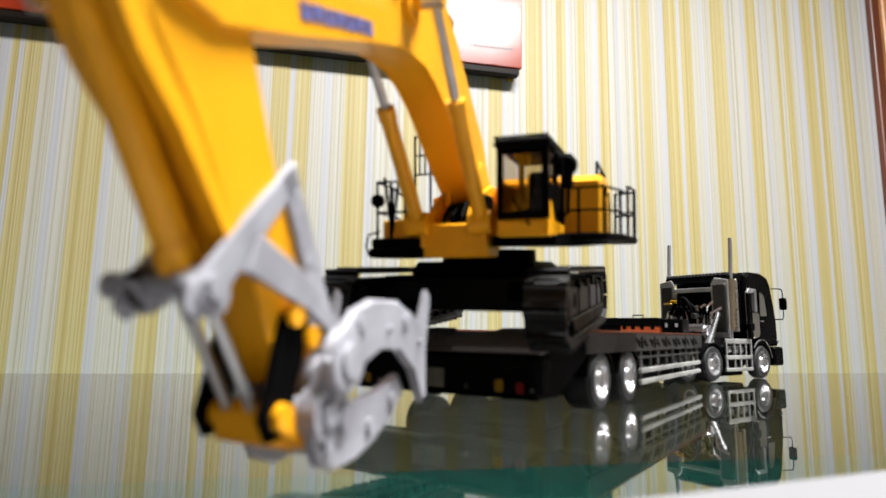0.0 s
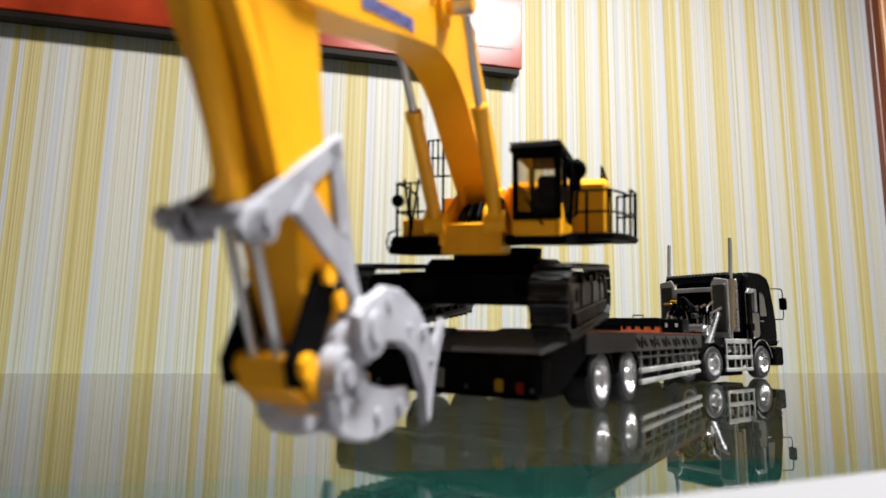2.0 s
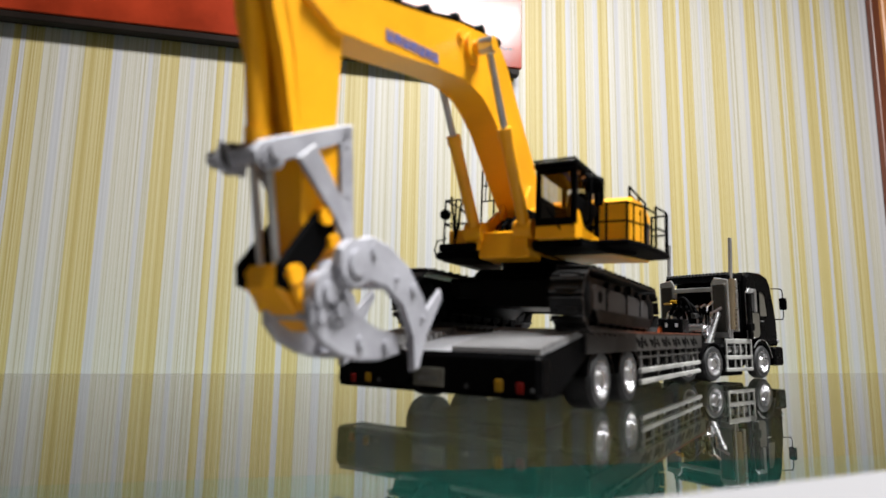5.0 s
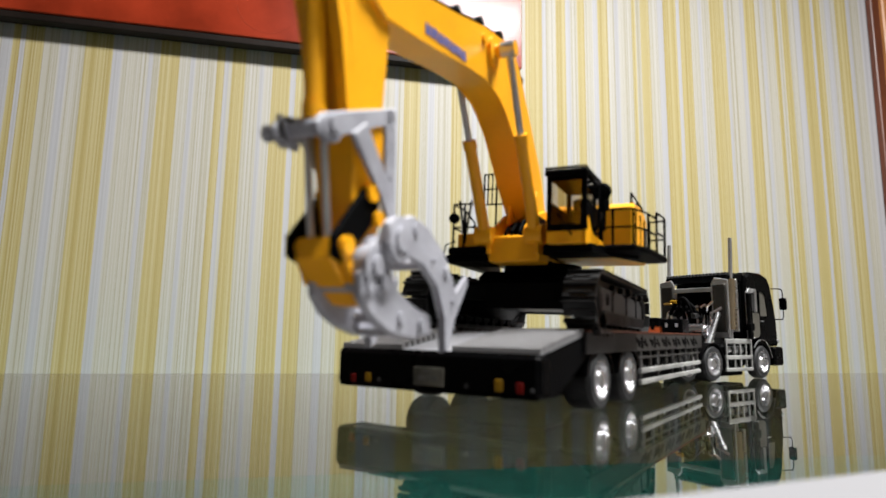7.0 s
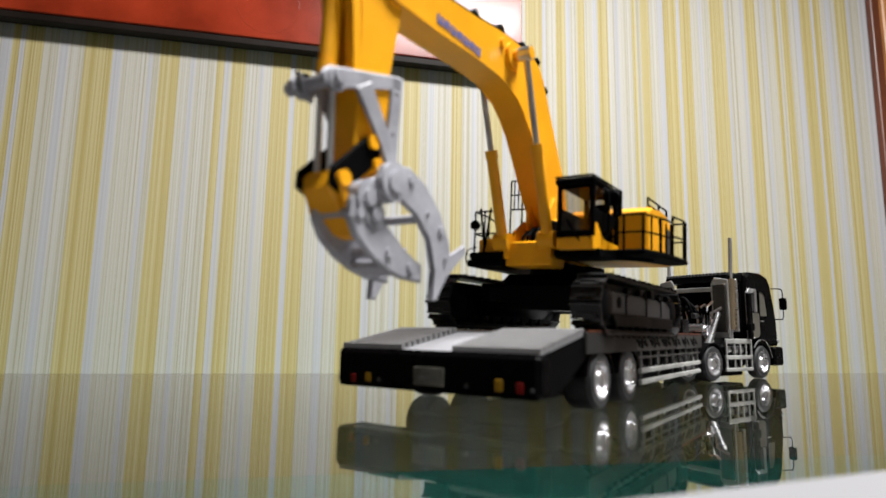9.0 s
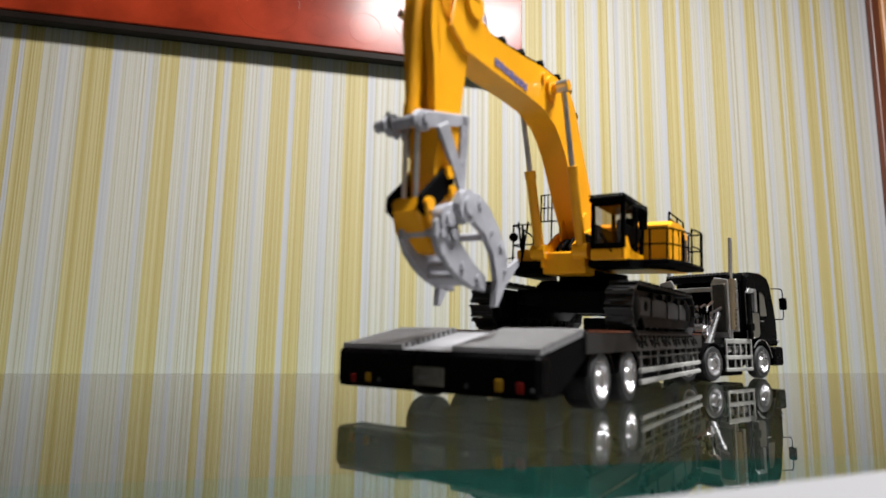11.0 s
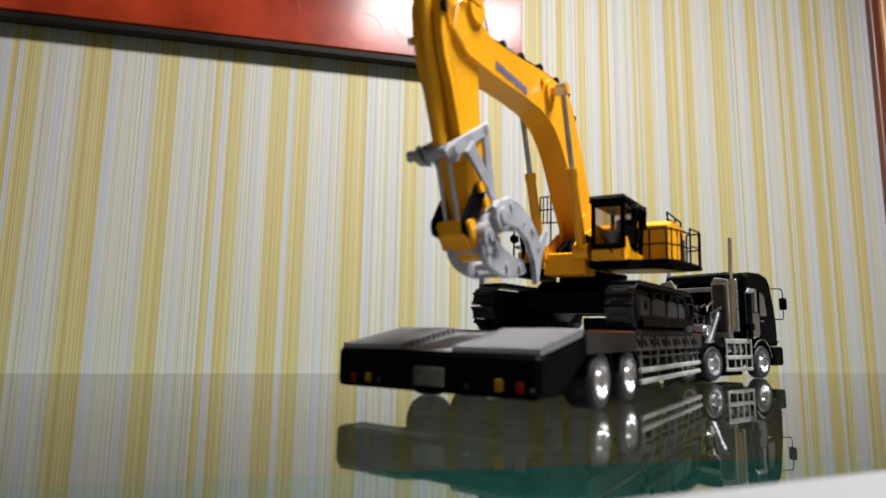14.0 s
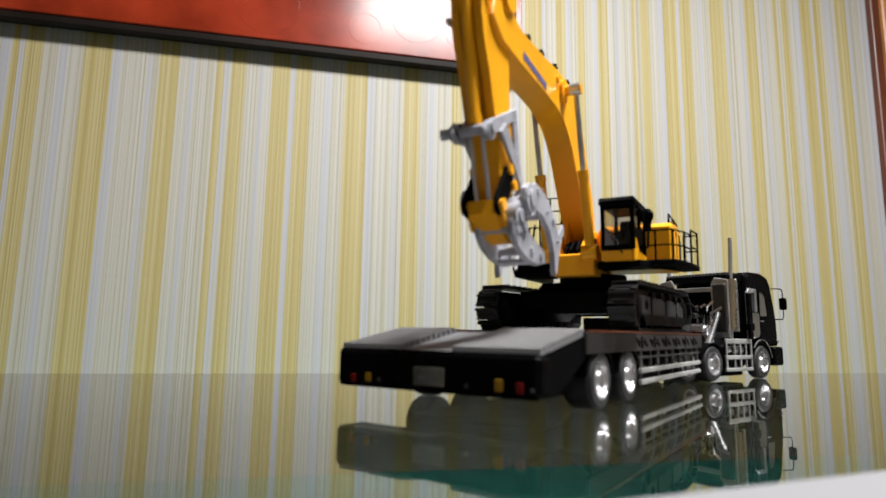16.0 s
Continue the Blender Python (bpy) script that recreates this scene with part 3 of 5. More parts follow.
    part("oil_tank", cyl(cyl(nb(), (-0.046, 0.0165, 0.0345), (-0.014, 0.0165, 0.0345), 0.0054, seg=24), (-0.048, 0.0165, 0.0345), (-0.012, 0.0165, 0.0345), 0.0040, seg=24), CHROME, ob, "polished chrome oil tank")
    part("tank_bracket", box(nb(), -0.0300, -0.0282, 0.0105, 0.0225, 0.0222, 0.0400, 0.0004), PALEPAINT, ob)
    part("coupling_handle", box(nb(), -0.0500, -0.0430, 0.0190, 0.0212, 0.0545, 0.0562, 0.0004), BRASS, ob, "brass coupling handle")
    part("coupling_handle", box(nb(), -0.0500, -0.0440, 0.0190, 0.0212, 0.0345, 0.0362, 0.0004), BRASS, ob)
    # chrome pipework and small fittings behind the cab
    for i in range(7):
        x = -0.050 + i * 0.0062
        z = 0.047 + 0.006 * rng.random()
        pts = [(x, 0.0240, 0.0235), (x + 0.002 * rng.uniform(-1, 1), 0.0225, 0.034), (x + 0.003 * rng.uniform(-1, 1), 0.0240, z), (x + 0.006, 0.0262, z + 0.004)]
        part("chrome_pipe", tube(nb(), pts, 0.0008 + 0.0005 * rng.random(), 8), CHROME, ob, "bent chrome pipe")
    for i in range(14):
        x, z = rng.uniform(-0.052, -0.008), rng.uniform(0.024, 0.046)
        w = rng.uniform(0.0008, 0.0020)
        y = rng.uniform(0.016, 0.023)
        part("fitting", box(nb(), x - w, x + w, y - w, 0.0262, z - w, z + w, 0.0003), (CHROME, SILVER, STEELGREY)[i % 3], ob)
    # cab shell: side profile
    prof = [(0.0500, 0.0290), (0.0500, 0.0690), (0.0520, 0.0770), (0.0580, 0.0800), (0.0760, 0.0803), (0.0850, 0.0780), (0.0900, 0.0715), (0.0945, 0.0440), (0.0965, 0.0380), (0.0975, 0.0240), (0.0830, 0.0240), (0.0815, 0.0262), (0.0760, 0.0290)]
    cab = part("cab", prism(nb(), prof, x0 + 0.001, -0.001, "yz", 0.0018), GLOSS, ob, "glossy black cab")
    # roof rack with ridges at the rear
    part("roof_cap", prism(nb(), [(0.030, 0.0715), (0.032, 0.0765), (0.054, 0.0795), (0.054, 0.0715)], x0 + 0.004, -0.004, "yz", 0.0012), GLOSS, cab)
    ridge = None
    for i in range(18):
        x = x0 + 0.006 + i * 0.0028
        mm = Matrix.Translation((x, 0.040, 0.0775))
        if ridge is None:
            ridge = part("roof_ridge", box(nb(), -0.0006, 0.0006, -0.0085, 0.012, -0.001, 0.0011, 0.0003), STEELGREY, cab, m=mm)
        else:
            again(ridge, mm)
    part("rear_wall", box(nb(), x0 + 0.004, -0.004, 0.0470, 0.0498, 0.0300, 0.0720, 0.001), BLACK, cab)
    for side in (1, -1):
        ox = -0.0010 if side > 0 else x0 + 0.0010
        a, b = (ox - 0.0004, ox + 0.0006) if side > 0 else (ox - 0.0006, ox + 0.0004)
        # silver corner panel behind the door
        part("corner_panel", prism(nb(), [(0.0505, 0.0300), (0.0505, 0.0640), (0.0535, 0.0672), (0.0640, 0.0672), (0.0640, 0.0655), (0.0560, 0.0640), (0.0560, 0.0300)], a - 0.0004, b + 0.0006, "yz", 0.0002), SILVER, cab, "silver corner fairing")
        so = ox + side * 0.0012
        part("snorkel", box(nb(), min(so, so + side * 0.0026), max(so, so + side * 0.0026), 0.0470, 0.0520, 0.0300, 0.0635, 0.0008), GLOSS, cab, "black air intake snorkel")
        part("snorkel_box", box(nb(), min(so, so + side * 0.0034), max(so, so + side * 0.0034), 0.0462, 0.0528, 0.0355, 0.0410, 0.0006), BLACK, cab)
        part("door_pillar", box(nb(), a - 0.0003, b + 0.0004, 0.0535, 0.0562, 0.0300, 0.0650, 0.0004), SILVER, cab, "silver pillar behind the door")
        part("door_panel", prism(nb(), [(0.0566, 0.0300), (0.0566, 0.0490), (0.0680, 0.0490), (0.0680, 0.0330), (0.0655, 0.0305)], a, b, "yz", 0.0002), REFLECT_GREY, cab, "lower door panel with its reflection painted grey")
        part("side_window", prism(nb(), [(0.0572, 0.0505), (0.0572, 0.0640), (0.0588, 0.0652), (0.0615, 0.0652), (0.0615, 0.0505)], a, b, "yz"), STEELGREY, cab, "narrow dark side window")
        part("side_window", prism(nb(), [(0.0690, 0.0470), (0.0690, 0.0652), (0.0745, 0.0652), (0.0772, 0.0620), (0.0800, 0.0470)], a, b, "yz"), REFLECT_GREY, cab, "front side window with its reflection painted grey")
        part("window_trim", tube(nb(), [(b if side > 0 else a, y, z) for y, z in ((0.0686, 0.0466), (0.0686, 0.0656), (0.0747, 0.0656), (0.0776, 0.0622), (0.0804, 0.0466), (0.0686, 0.0466))], 0.0005), GLOSS, cab)
        part("window_bar", box(nb(), a, b + 0.0003, 0.0622, 0.0650, 0.0495, 0.0665, 0.0003), CHROME, cab, "chrome window divider")
        part("door_handle", box(nb(), a, b + 0.0006, 0.0700, 0.0735, 0.0425, 0.0434, 0.0002), CHROME, cab, "chrome handle")
        # mirror on a hoop
        mo = ox + side * 0.0035
        part("mirror_arm", tube(nb(), [(ox, 0.0905, 0.0690), (mo, 0.0985, 0.0690), (mo, 0.1010, 0.0670), (mo, 0.1010, 0.0470), (mo, 0.0985, 0.0450), (ox, 0.0945, 0.0450)], 0.00045), BLACK, cab)
        part("mirror", box(nb(), mo - 0.0028, mo + 0.0028, 0.1000, 0.1022, 0.0525, 0.0620, 0.0008), BLACK, cab, "black mirror housing")
        # front wheel arch
        pts = []
        for i in range(11):
            t = math.pi * (0.04 + 0.92 * i / 10)
            pts.append((0.0686 - 0.0150 * math.cos(t), TYRE_R + 0.0160 * math.sin(t)))
        inner = [(0.0686 + (p[0] - 0.0686) * 0.88, TYRE_R + (p[1] - TYRE_R) * 0.88) for p in pts][::-1]
        part("wheel_arch", prism(nb(), pts + inner, ox - side * 0.012, ox + side * 0.0006, "yz", 0.0003), GLOSS, ob, "glossy black front wheel arch")
        rim_pts = [(y, z + 0.0006) for y, z in pts]
        part("arch_trim", tube(nb(), [(ox + side * 0.0008, y, z) for y, z in rim_pts[2:]], 0.0005), CHROME, ob, "thin chrome arch trim")
        part("corner_lamp", box(nb(), ox - 0.002, ox + 0.0008, 0.0945, 0.0965, 0.0265, 0.0295, 0.0004), CHROME, ob, "chrome corner lamp")
    part("windscreen", prism(nb(), [(0.0906, 0.0700), (0.0946, 0.0455), (0.0953, 0.0455), (0.0912, 0.0703)], x0 + 0.005, -0.005, "yz"), PANE, cab)
    part("bumper", box(nb(), x0 - 0.001, 0.001, 0.0860, 0.1000, 0.0092, 0.0236, 0.0012), GLOSS, ob, "black front bumper")
    return ob


truck()

# ---------------------------------------------------------------- excavator
# own frame of every part: x forward, y to its left, z up from the foot of the tracks
SLEW = Vector((-0.005, 0.0050, 0.0))
FOOT = (0.0109, 0.0499)
BOOM_L = 0.1607
ARM_Y = -0.0015
PIVOT = (0.0862, -0.0030)
BC = 0.0032
LUG = (0.0907, 0.0312)
CYL_FOOT = (0.047, 0.0425)
CYL_Y = (0.0168, -0.0066)
TUBE_L = 0.043

excavator = thing("excavator", "yellow mining excavator model with black tracks and a grey grapple", "excavator")


def tracks():
    """Undercarriage about the slew axis."""
    hw, sw, mid = 0.0448, 0.0134, -0.0018
    ln, r, h = 0.052, 0.0134, 0.0280
    body = prism(nb(), [(-0.0335, 0.0240), (0.0335, 0.0240), (0.0335, 0.0075), (0.0300, 0.0078), (0.0262, 0.0120), (-0.0240, 0.0120), (-0.0290, 0.0070), (-0.0335, 0.0070)], -0.034, 0.034, "yz", 0.0012)
    prism(body, [(-0.040, -0.030), (-0.018, -0.016), (0.018, -0.016), (0.040, -0.030), (0.040, -0.024), (0.020, 0.0), (0.040, 0.024), (0.040, 0.030), (0.018, 0.016), (-0.018, 0.016), (-0.040, 0.030), (-0.040, 0.024), (-0.020, 0.0), (-0.040, -0.024)], 0.0145, 0.0215, "xy", 0.001)
    part("car_body", body, TRACK, excavator, "black cross-shaped undercarriage frame")
    part("slew_ring", cyl(nb(), (0, 0, 0.019), (0, 0, 0.0344), 0.020, seg=32), BLACK, excavator)
    part("belly_block", box(nb(), -0.026, 0.026, -0.026, 0.026, 0.0195, 0.0295, 0.003), BLACK, excavator)
    shoe_mesh = None
    for side in (1, -1):
        yc = mid + side * (hw - sw / 2)
        ctr = -0.002
        prof = []
        for i in range(9):
            a = -math.pi / 2 + math.pi * i / 8
            prof.append((ctr + ln + (r - 0.004) * math.cos(a), r + 0.0005 + (r - 0.004) * math.sin(a)))
        for i in range(9):
            a = math.pi / 2 + math.pi * i / 8
            prof.append((ctr - ln + (r - 0.004) * math.cos(a), r + 0.0005 + (r - 0.004) * math.sin(a)))
        tr = part("track_frame", prism(nb(), prof, yc - 0.0042, yc + 0.0042, "xz", 0.0008), TRACK, excavator, "black track frame")
        yo = yc + side * 0.0052
        # side plate with ribs and openings on the outside
        o0, o1 = min(yo, yo - side * 0.002), max(yo, yo - side * 0.002)
        part("side_plate", prism(nb(), [(ctr - 0.047, 0.0098), (ctr + 0.046, 0.0098), (ctr + 0.050, 0.0125), (ctr + 0.046, 0.0200), (ctr - 0.040, 0.0190), (ctr - 0.050, 0.0150)], o0, o1, "xz", 0.0005), PLATEGREY, tr, "worn dark grey side plate")
        part("lower_skirt", prism(nb(), [(ctr - 0.044, 0.0045), (ctr + 0.044, 0.0045), (ctr + 0.050, 0.0098), (ctr - 0.048, 0.0098)], min(yo - side * 0.002, yo + side * 0.0012), max(yo - side * 0.002, yo + side * 0.0012), "xz", 0.0004), TRACK, tr, "black lower skirt")
        part("hub_hole", cyl(nb(), (ctr + 0.0385, yo - 0.0015, 0.0152), (ctr + 0.0385, yo + side * 0.0003, 0.0152), 0.0026, seg=18), BLACK, tr)
        for dx in (0.0290, -0.0020, -0.0280):
            part("plate_seam", box(nb(), ctr + dx - 0.0004, ctr + dx + 0.0004, yo - 0.0006, yo + 0.0006, 0.0102, 0.0192), DARKSTEEL, tr)
        for i, dx in enumerate((0.028, 0.010, -0.008, -0.024, -0.040)):
            part("top_bracket", box(nb(), ctr + dx - 0.0030, ctr + dx + 0.0026, yo - 0.002, yo + 0.0014, 0.0196, 0.0212 + 0.0012 * (i % 3), 0.0004), TRACK, tr)
        for i in range(8):
            x = ctr - 0.040 + i * 0.0115
            part("track_roller", cyl(nb(), (x, yc - 0.0052, 0.0058), (x, yc + 0.0052, 0.0058), 0.0030, seg=16), BLACK, tr)
        for i in range(3):
            x = ctr - 0.026 + i * 0.026
            part("carrier_roller", cyl(nb(), (x, yc - 0.0040, 0.0205), (x, yc + 0.0055, 0.0205), 0.0022, seg=16), BLACK, tr)
        for x, nm in ((ctr + ln, "idler"), (ctr - ln, "sprocket")):
            wheel = lathe(nb(), [(-0.0054, 0.001), (-0.0054, 0.0045), (-0.0036, 0.0088), (0.0036, 0.0088), (0.0054, 0.0060), (0.0060, 0.0030), (0.0060, 0.0005)], 20)
            part(nm, wheel, TRACK, tr, m=Matrix.Translation((x, yc, r + 0.0005)) @ pose(0, 0, 0, 0, 0, 90 * side))
        part("lower_run", box(nb(), ctr - ln, ctr + ln, yc - sw / 2 + 0.001, yc + sw / 2 - 0.001, -0.0004, 0.0030, 0.0004), TRACK, tr, "sagging lower track run")
        # shoes along the chain
        per = 4 * ln + 2 * math.pi * (r - 0.0012)
        count = 38
        for i in range(count):
            d = per * i / count
            rr = r - 0.0012
            if d < 2 * ln:
                x, z, a = ctr - ln + d, r - rr, 180
            elif d < 2 * ln + math.pi * rr:
                t = (d - 2 * ln) / rr
                x, z, a = ctr + ln + rr * math.sin(t), r - rr * math.cos(t), 180 - math.degrees(t)
            elif d < 4 * ln + math.pi * rr:
                x, z, a = ctr + ln - (d - 2 * ln - math.pi * rr), r + rr, 0
            else:
                t = (d - 4 * ln - math.pi * rr) / rr
                x, z, a = ctr - ln - rr * math.sin(t), r + rr * math.cos(t), -math.degrees(t)
            mm = pose(x, yc, z, 0, a, 0)
            if shoe_mesh is None:
                b = box(nb(), -0.0034, 0.0034, -sw / 2, sw / 2, -0.0006, 0.0004)
                box(b, -0.0034, -0.0022, -sw / 2, sw / 2, 0.0004, 0.0018)
                box(b, 0.0004, 0.0014, -sw / 2 + 0.002, sw / 2 - 0.002, 0.0004, 0.0011)
                box(b, 0.0022, 0.0032, -sw / 2, -sw / 2 + 0.003, 0.0004, 0.0012)
                box(b, 0.0022, 0.0032, sw / 2 - 0.003, sw / 2, 0.0004, 0.0012)
                shoe_mesh = part("track_shoe", b, LIT_SHOE, tr, m=mm)
            else:
                again(shoe_mesh, mm, tr)


tracks()

upper_body = None


def railing(parent, pts, z0, z1, posts=()):
    for z in (z1, (z0 + z1) / 2):
        part("handrail", tube(nb(), [(x, y, z) for x, y in pts], 0.00048), BLACK, parent, "thin black handrail")
    for x, y in (posts or pts):
        part("rail_post", cyl(nb(), (x, y, z0), (x, y, z1), 0.00055, seg=6), BLACK, parent)


def upper():
    plate = prism(nb(), [(0.049, -0.024), (0.049, -0.006), (0.042, -0.004), (0.042, 0.020), (0.050, 0.0215), (0.050, 0.0425), (0.030, 0.0465), (0.014, 0.0560), (-0.020, 0.0560), (-0.025, 0.048), (-0.028, 0.030), (-0.029, -0.020), (-0.026, -0.028), (0.020, -0.028)], 0.0342, 0.0376, "xy", 0.0006)
    for v in plate.verts:
        rise = max(0.0, 0.015 - v.co.x) * 0.15 + (0.0010 if v.co.x < 0.020 else 0.0)
        v.co.z += rise if v.co.z < 0.036 else max(0.0, rise - 0.0028)
    up = part("upper_body", plate, BLACK, excavator, "black turntable platform with catwalks")
    walk_plan = [(0.036, 0.0405), (0.036, 0.0575), (0.022, 0.0620), (-0.006, 0.0660), (-0.013, 0.0655), (-0.016, 0.0560), (0.0, 0.0500), (0.018, 0.0405)]
    part("catwalk", prism(nb(), walk_plan, 0.0364, 0.0388, "xy", 0.0006), BLACK, up, "dark grey left catwalk")
    part("front_step", box(nb(), 0.028, 0.0488, -0.0255, -0.0062, 0.0306, 0.0341, 0.0006), BLACK, up)
    part("catwalk", box(nb(), -0.026, 0.030, -0.0335, -0.0265, 0.0322, 0.0372, 0.0006), STEELGREY, up)
    # boom mount: floor block and two cheek plates
    part("boom_mount", box(nb(), 0.032, 0.0470, -0.0050, 0.0190, 0.0306, 0.0425, 0.0008), YELLOW, up, "yellow boom mount")
    for y in (-0.0050, 0.0175):
        part("mount_rib", prism(nb(), [(0.0300, 0.0340), (0.0490, 0.0340), (0.0492, 0.0390), (0.0460, 0.0440), (0.0300, 0.0450)], y, y + 0.0016, "xz", 0.0003), YELLOW, up)
    for y0 in (-0.0042, 0.0105):
        part("cheek_plate", prism(nb(), [(-0.012, 0.0362), (0.046, 0.0362), (0.043, 0.0475), (0.032, 0.0545), (0.018, 0.0590), (0.006, 0.0590), (-0.002, 0.053), (-0.012, 0.040)], y0, y0 + 0.0022, "xz", 0.0004), YELLOW, up)
    for y in (-0.0016, 0.0098):
        part("foot_lug", prism(nb(), [(0.020, 0.0500), (0.034, 0.0500), (0.033, 0.0600), (0.029, 0.0665), (0.024, 0.0668), (0.021, 0.0610)], y, y + 0.0020, "xz", 0.0005), YELLOW, up, "yellow upright lug at the boom foot")
    for y0, y1 in ((-0.0205, -0.0175), (-0.0145, -0.0175)):
        part("rail_stay", tube(nb(), [(0.0456, y0, 0.0600), (0.0458, y1, 0.0400)], 0.00055), BLACK, up)
    for i, y in enumerate((0.0015, 0.0045, 0.0080, 0.0115)):
        pts = [(0.044, y, 0.0395), (0.043 + 0.001 * (i % 2), y + 0.0006, 0.0450), (0.036, y, 0.0490 + 0.001 * i), (0.026, y - 0.001, 0.0500)]
        part("hose", tube(nb(), pts, 0.0007), BLACK, up, "black hydraulic hose")
    part("swing_motor", cyl(nb(), (0.030, 0.004, 0.042), (0.030, 0.004, 0.051), 0.0036, seg=16), BLACK, up)
    # black block put in for the shade of the cavity at the boom foot
    part("hose_bay", box(nb(), 0.020, 0.034, 0.0102, 0.0140, 0.0400, 0.0545, 0.001), BLACK, up)
    part("valve_block", box(nb(), -0.012, 0.004, -0.008, 0.013, 0.036, 0.056, 0.0015), BLACK, up)
    # right front box with tank
    part("tool_locker", box(nb(), 0.022, 0.0450, -0.0215, -0.0105, 0.0362, 0.0445, 0.0007), YELLOW, up, "yellow locker")
    part("fuel_tank", box(nb(), -0.030, 0.004, -0.0265, -0.0120, 0.0362, 0.0510, 0.0012), YELLOW, up, "yellow tank")
    # engine hood and counterweight
    hood = [(0.017, 0.0372), (0.017, 0.0592), (0.011, 0.0622), (-0.004, 0.0632), (-0.018, 0.0622), (-0.028, 0.0600), (-0.028, 0.0372)]
    part("engine_hood", prism(nb(), hood, 0.0140, 0.0540, "xz", 0.0010), YELLOW, up, "yellow engine hood")
    part("engine_hood", prism(nb(), [(-0.018, 0.0362), (-0.018, 0.0600), (-0.028, 0.0590), (-0.028, 0.0372)], -0.0262, 0.0135, "xz", 0.0010), YELLOW, up)
    part("counterweight", prism(nb(), [(-0.0284, -0.0255), (-0.0284, 0.0480), (-0.035, 0.0420), (-0.039, 0.026), (-0.039, -0.010), (-0.035, -0.021)], 0.0430, 0.0585, "xy", 0.0018), YELLOW, up, "yellow rounded counterweight")
    for x in (-0.0205,):
        part("hood_grille", box(nb(), x - 0.0030, x + 0.0030, 0.0536, 0.0546, 0.0390, 0.0560, 0.0003), STEELGREY, up, "grey hood grille")
    part("hood_panel", box(nb(), -0.014, 0.012, 0.0536, 0.0544, 0.0385, 0.0560, 0.0004), YELLOW, up)
    part("exhaust_pipe", cyl(nb(), (-0.022, 0.030, 0.059), (-0.022, 0.030, 0.068), 0.0020, seg=16), BLACK, up)
    # cab
    f0, f1, l0, l1, z0, z1 = 0.0190, 0.0540, 0.0240, 0.0410, 0.0370, 0.0688
    part("cab_base", box(nb(), f0, f1, l0, l1 - 0.0013, z0, 0.0425, 0.0006), YELLOW, up, "yellow cab base")
    part("side_sill", prism(nb(), [(f1, z0), (f1, 0.0490), (0.0485, 0.0490), (0.0440, 0.0440), (0.0400, 0.0425), (f0, 0.0425), (f0, z0)], l1 - 0.0012, l1, "xz", 0.0003), YELLOW, up, "yellow sill beside the cab door")
    part("roof_guard", tube(nb(), [(f1 + 0.002, l0, z1 + 0.0002), (f1 + 0.002, l1, z1 + 0.0002), (f0, l1, z1 + 0.0008), (f0, l0, z1 + 0.0008), (f1 + 0.002, l0, z1 + 0.0002)], 0.0005), BLACK, up)
    part("cab_roof", box(nb(), f0 - 0.0012, f1 + 0.0016, l0 - 0.0008, l1 + 0.0008, 0.0658, z1, 0.0009), BLACK, up, "black cab roof with guard")
    for x, y, w in ((f1 - 0.0010, l0 + 0.0010, 0.0010), (f1 - 0.0010, l1 - 0.0010, 0.0011), (0.036, l1 - 0.0008, 0.0010), (f0 + 0.001, l0 + 0.001, 0.001), (f0 + 0.001, l1 - 0.001, 0.001)):
        part("cab_pillar", box(nb(), x - w, x + w, y - w, y + w, 0.0425, 0.0667, 0.0003), BLACK, up)
    part("front_sill", box(nb(), f1 - 0.0014, f1, l0 + 0.001, l1 - 0.001, 0.0425, 0.0452, 0.0003), BLACK, up)
    part("front_rail", box(nb(), f1 - 0.0014, f1, l0 + 0.001, l1 - 0.001, 0.0640, 0.0665, 0.0003), BLACK, up)
    part("back_wall", box(nb(), f0, f0 + 0.0012, l0, l1 - 0.003, 0.0425, 0.0580, 0.0003), BLACK, up)
    part("inner_wall", box(nb(), f0 + 0.002, f1 - 0.003, l0, l0 + 0.0008, 0.0425, 0.0560, 0.0002), BLACK, up)
    part("cab_door", prism(nb(), [(f1 - 0.0015, 0.0493), (f1 - 0.0015, 0.0545), (f0 + 0.001, 0.0560), (0.0300, 0.0480), (0.0370, 0.0432), (0.0400, 0.0428), (0.0438, 0.0443), (0.0483, 0.0493)], l1 - 0.0011, l1 + 0.0002, "xz", 0.0002), BLACK, up, "black stepped lower cab door")
    part("front_pane", box(nb(), f1 - 0.0009, f1 - 0.0005, l0 + 0.0018, l1 - 0.0020, 0.0450, 0.0642), CABPANE, up, "bronze-tinted front pane").visible_shadow = False
    part("side_pane", box(nb(), 0.0370, f1 - 0.002, l1 - 0.0008, l1 - 0.0005, 0.0538, 0.0664), CABPANE, up).visible_shadow = False
    part("side_pane", box(nb(), f0 + 0.002, 0.0350, l1 - 0.0008, l1 - 0.0005, 0.0540, 0.0664), CABPANE, up).visible_shadow = False
    part("seat", box(nb(), 0.026, 0.035, 0.0280, 0.0370, 0.0425, 0.0500, 0.0015), BLACK, up, "black driver seat")
    part("seat_back", box(nb(), 0.0245, 0.0275, 0.0285, 0.0365, 0.0480, 0.0620, 0.0012), BLACK, up)
    part("console", box(nb(), 0.040, 0.047, 0.0350, 0.0385, 0.0425, 0.0530, 0.0010), BLACK, up)
    part("wiper", tube(nb(), [(f1 + 0.0006, 0.0290, 0.0500), (f1 + 0.0008, 0.0350, 0.0405)], 0.0004), BLACK, up)
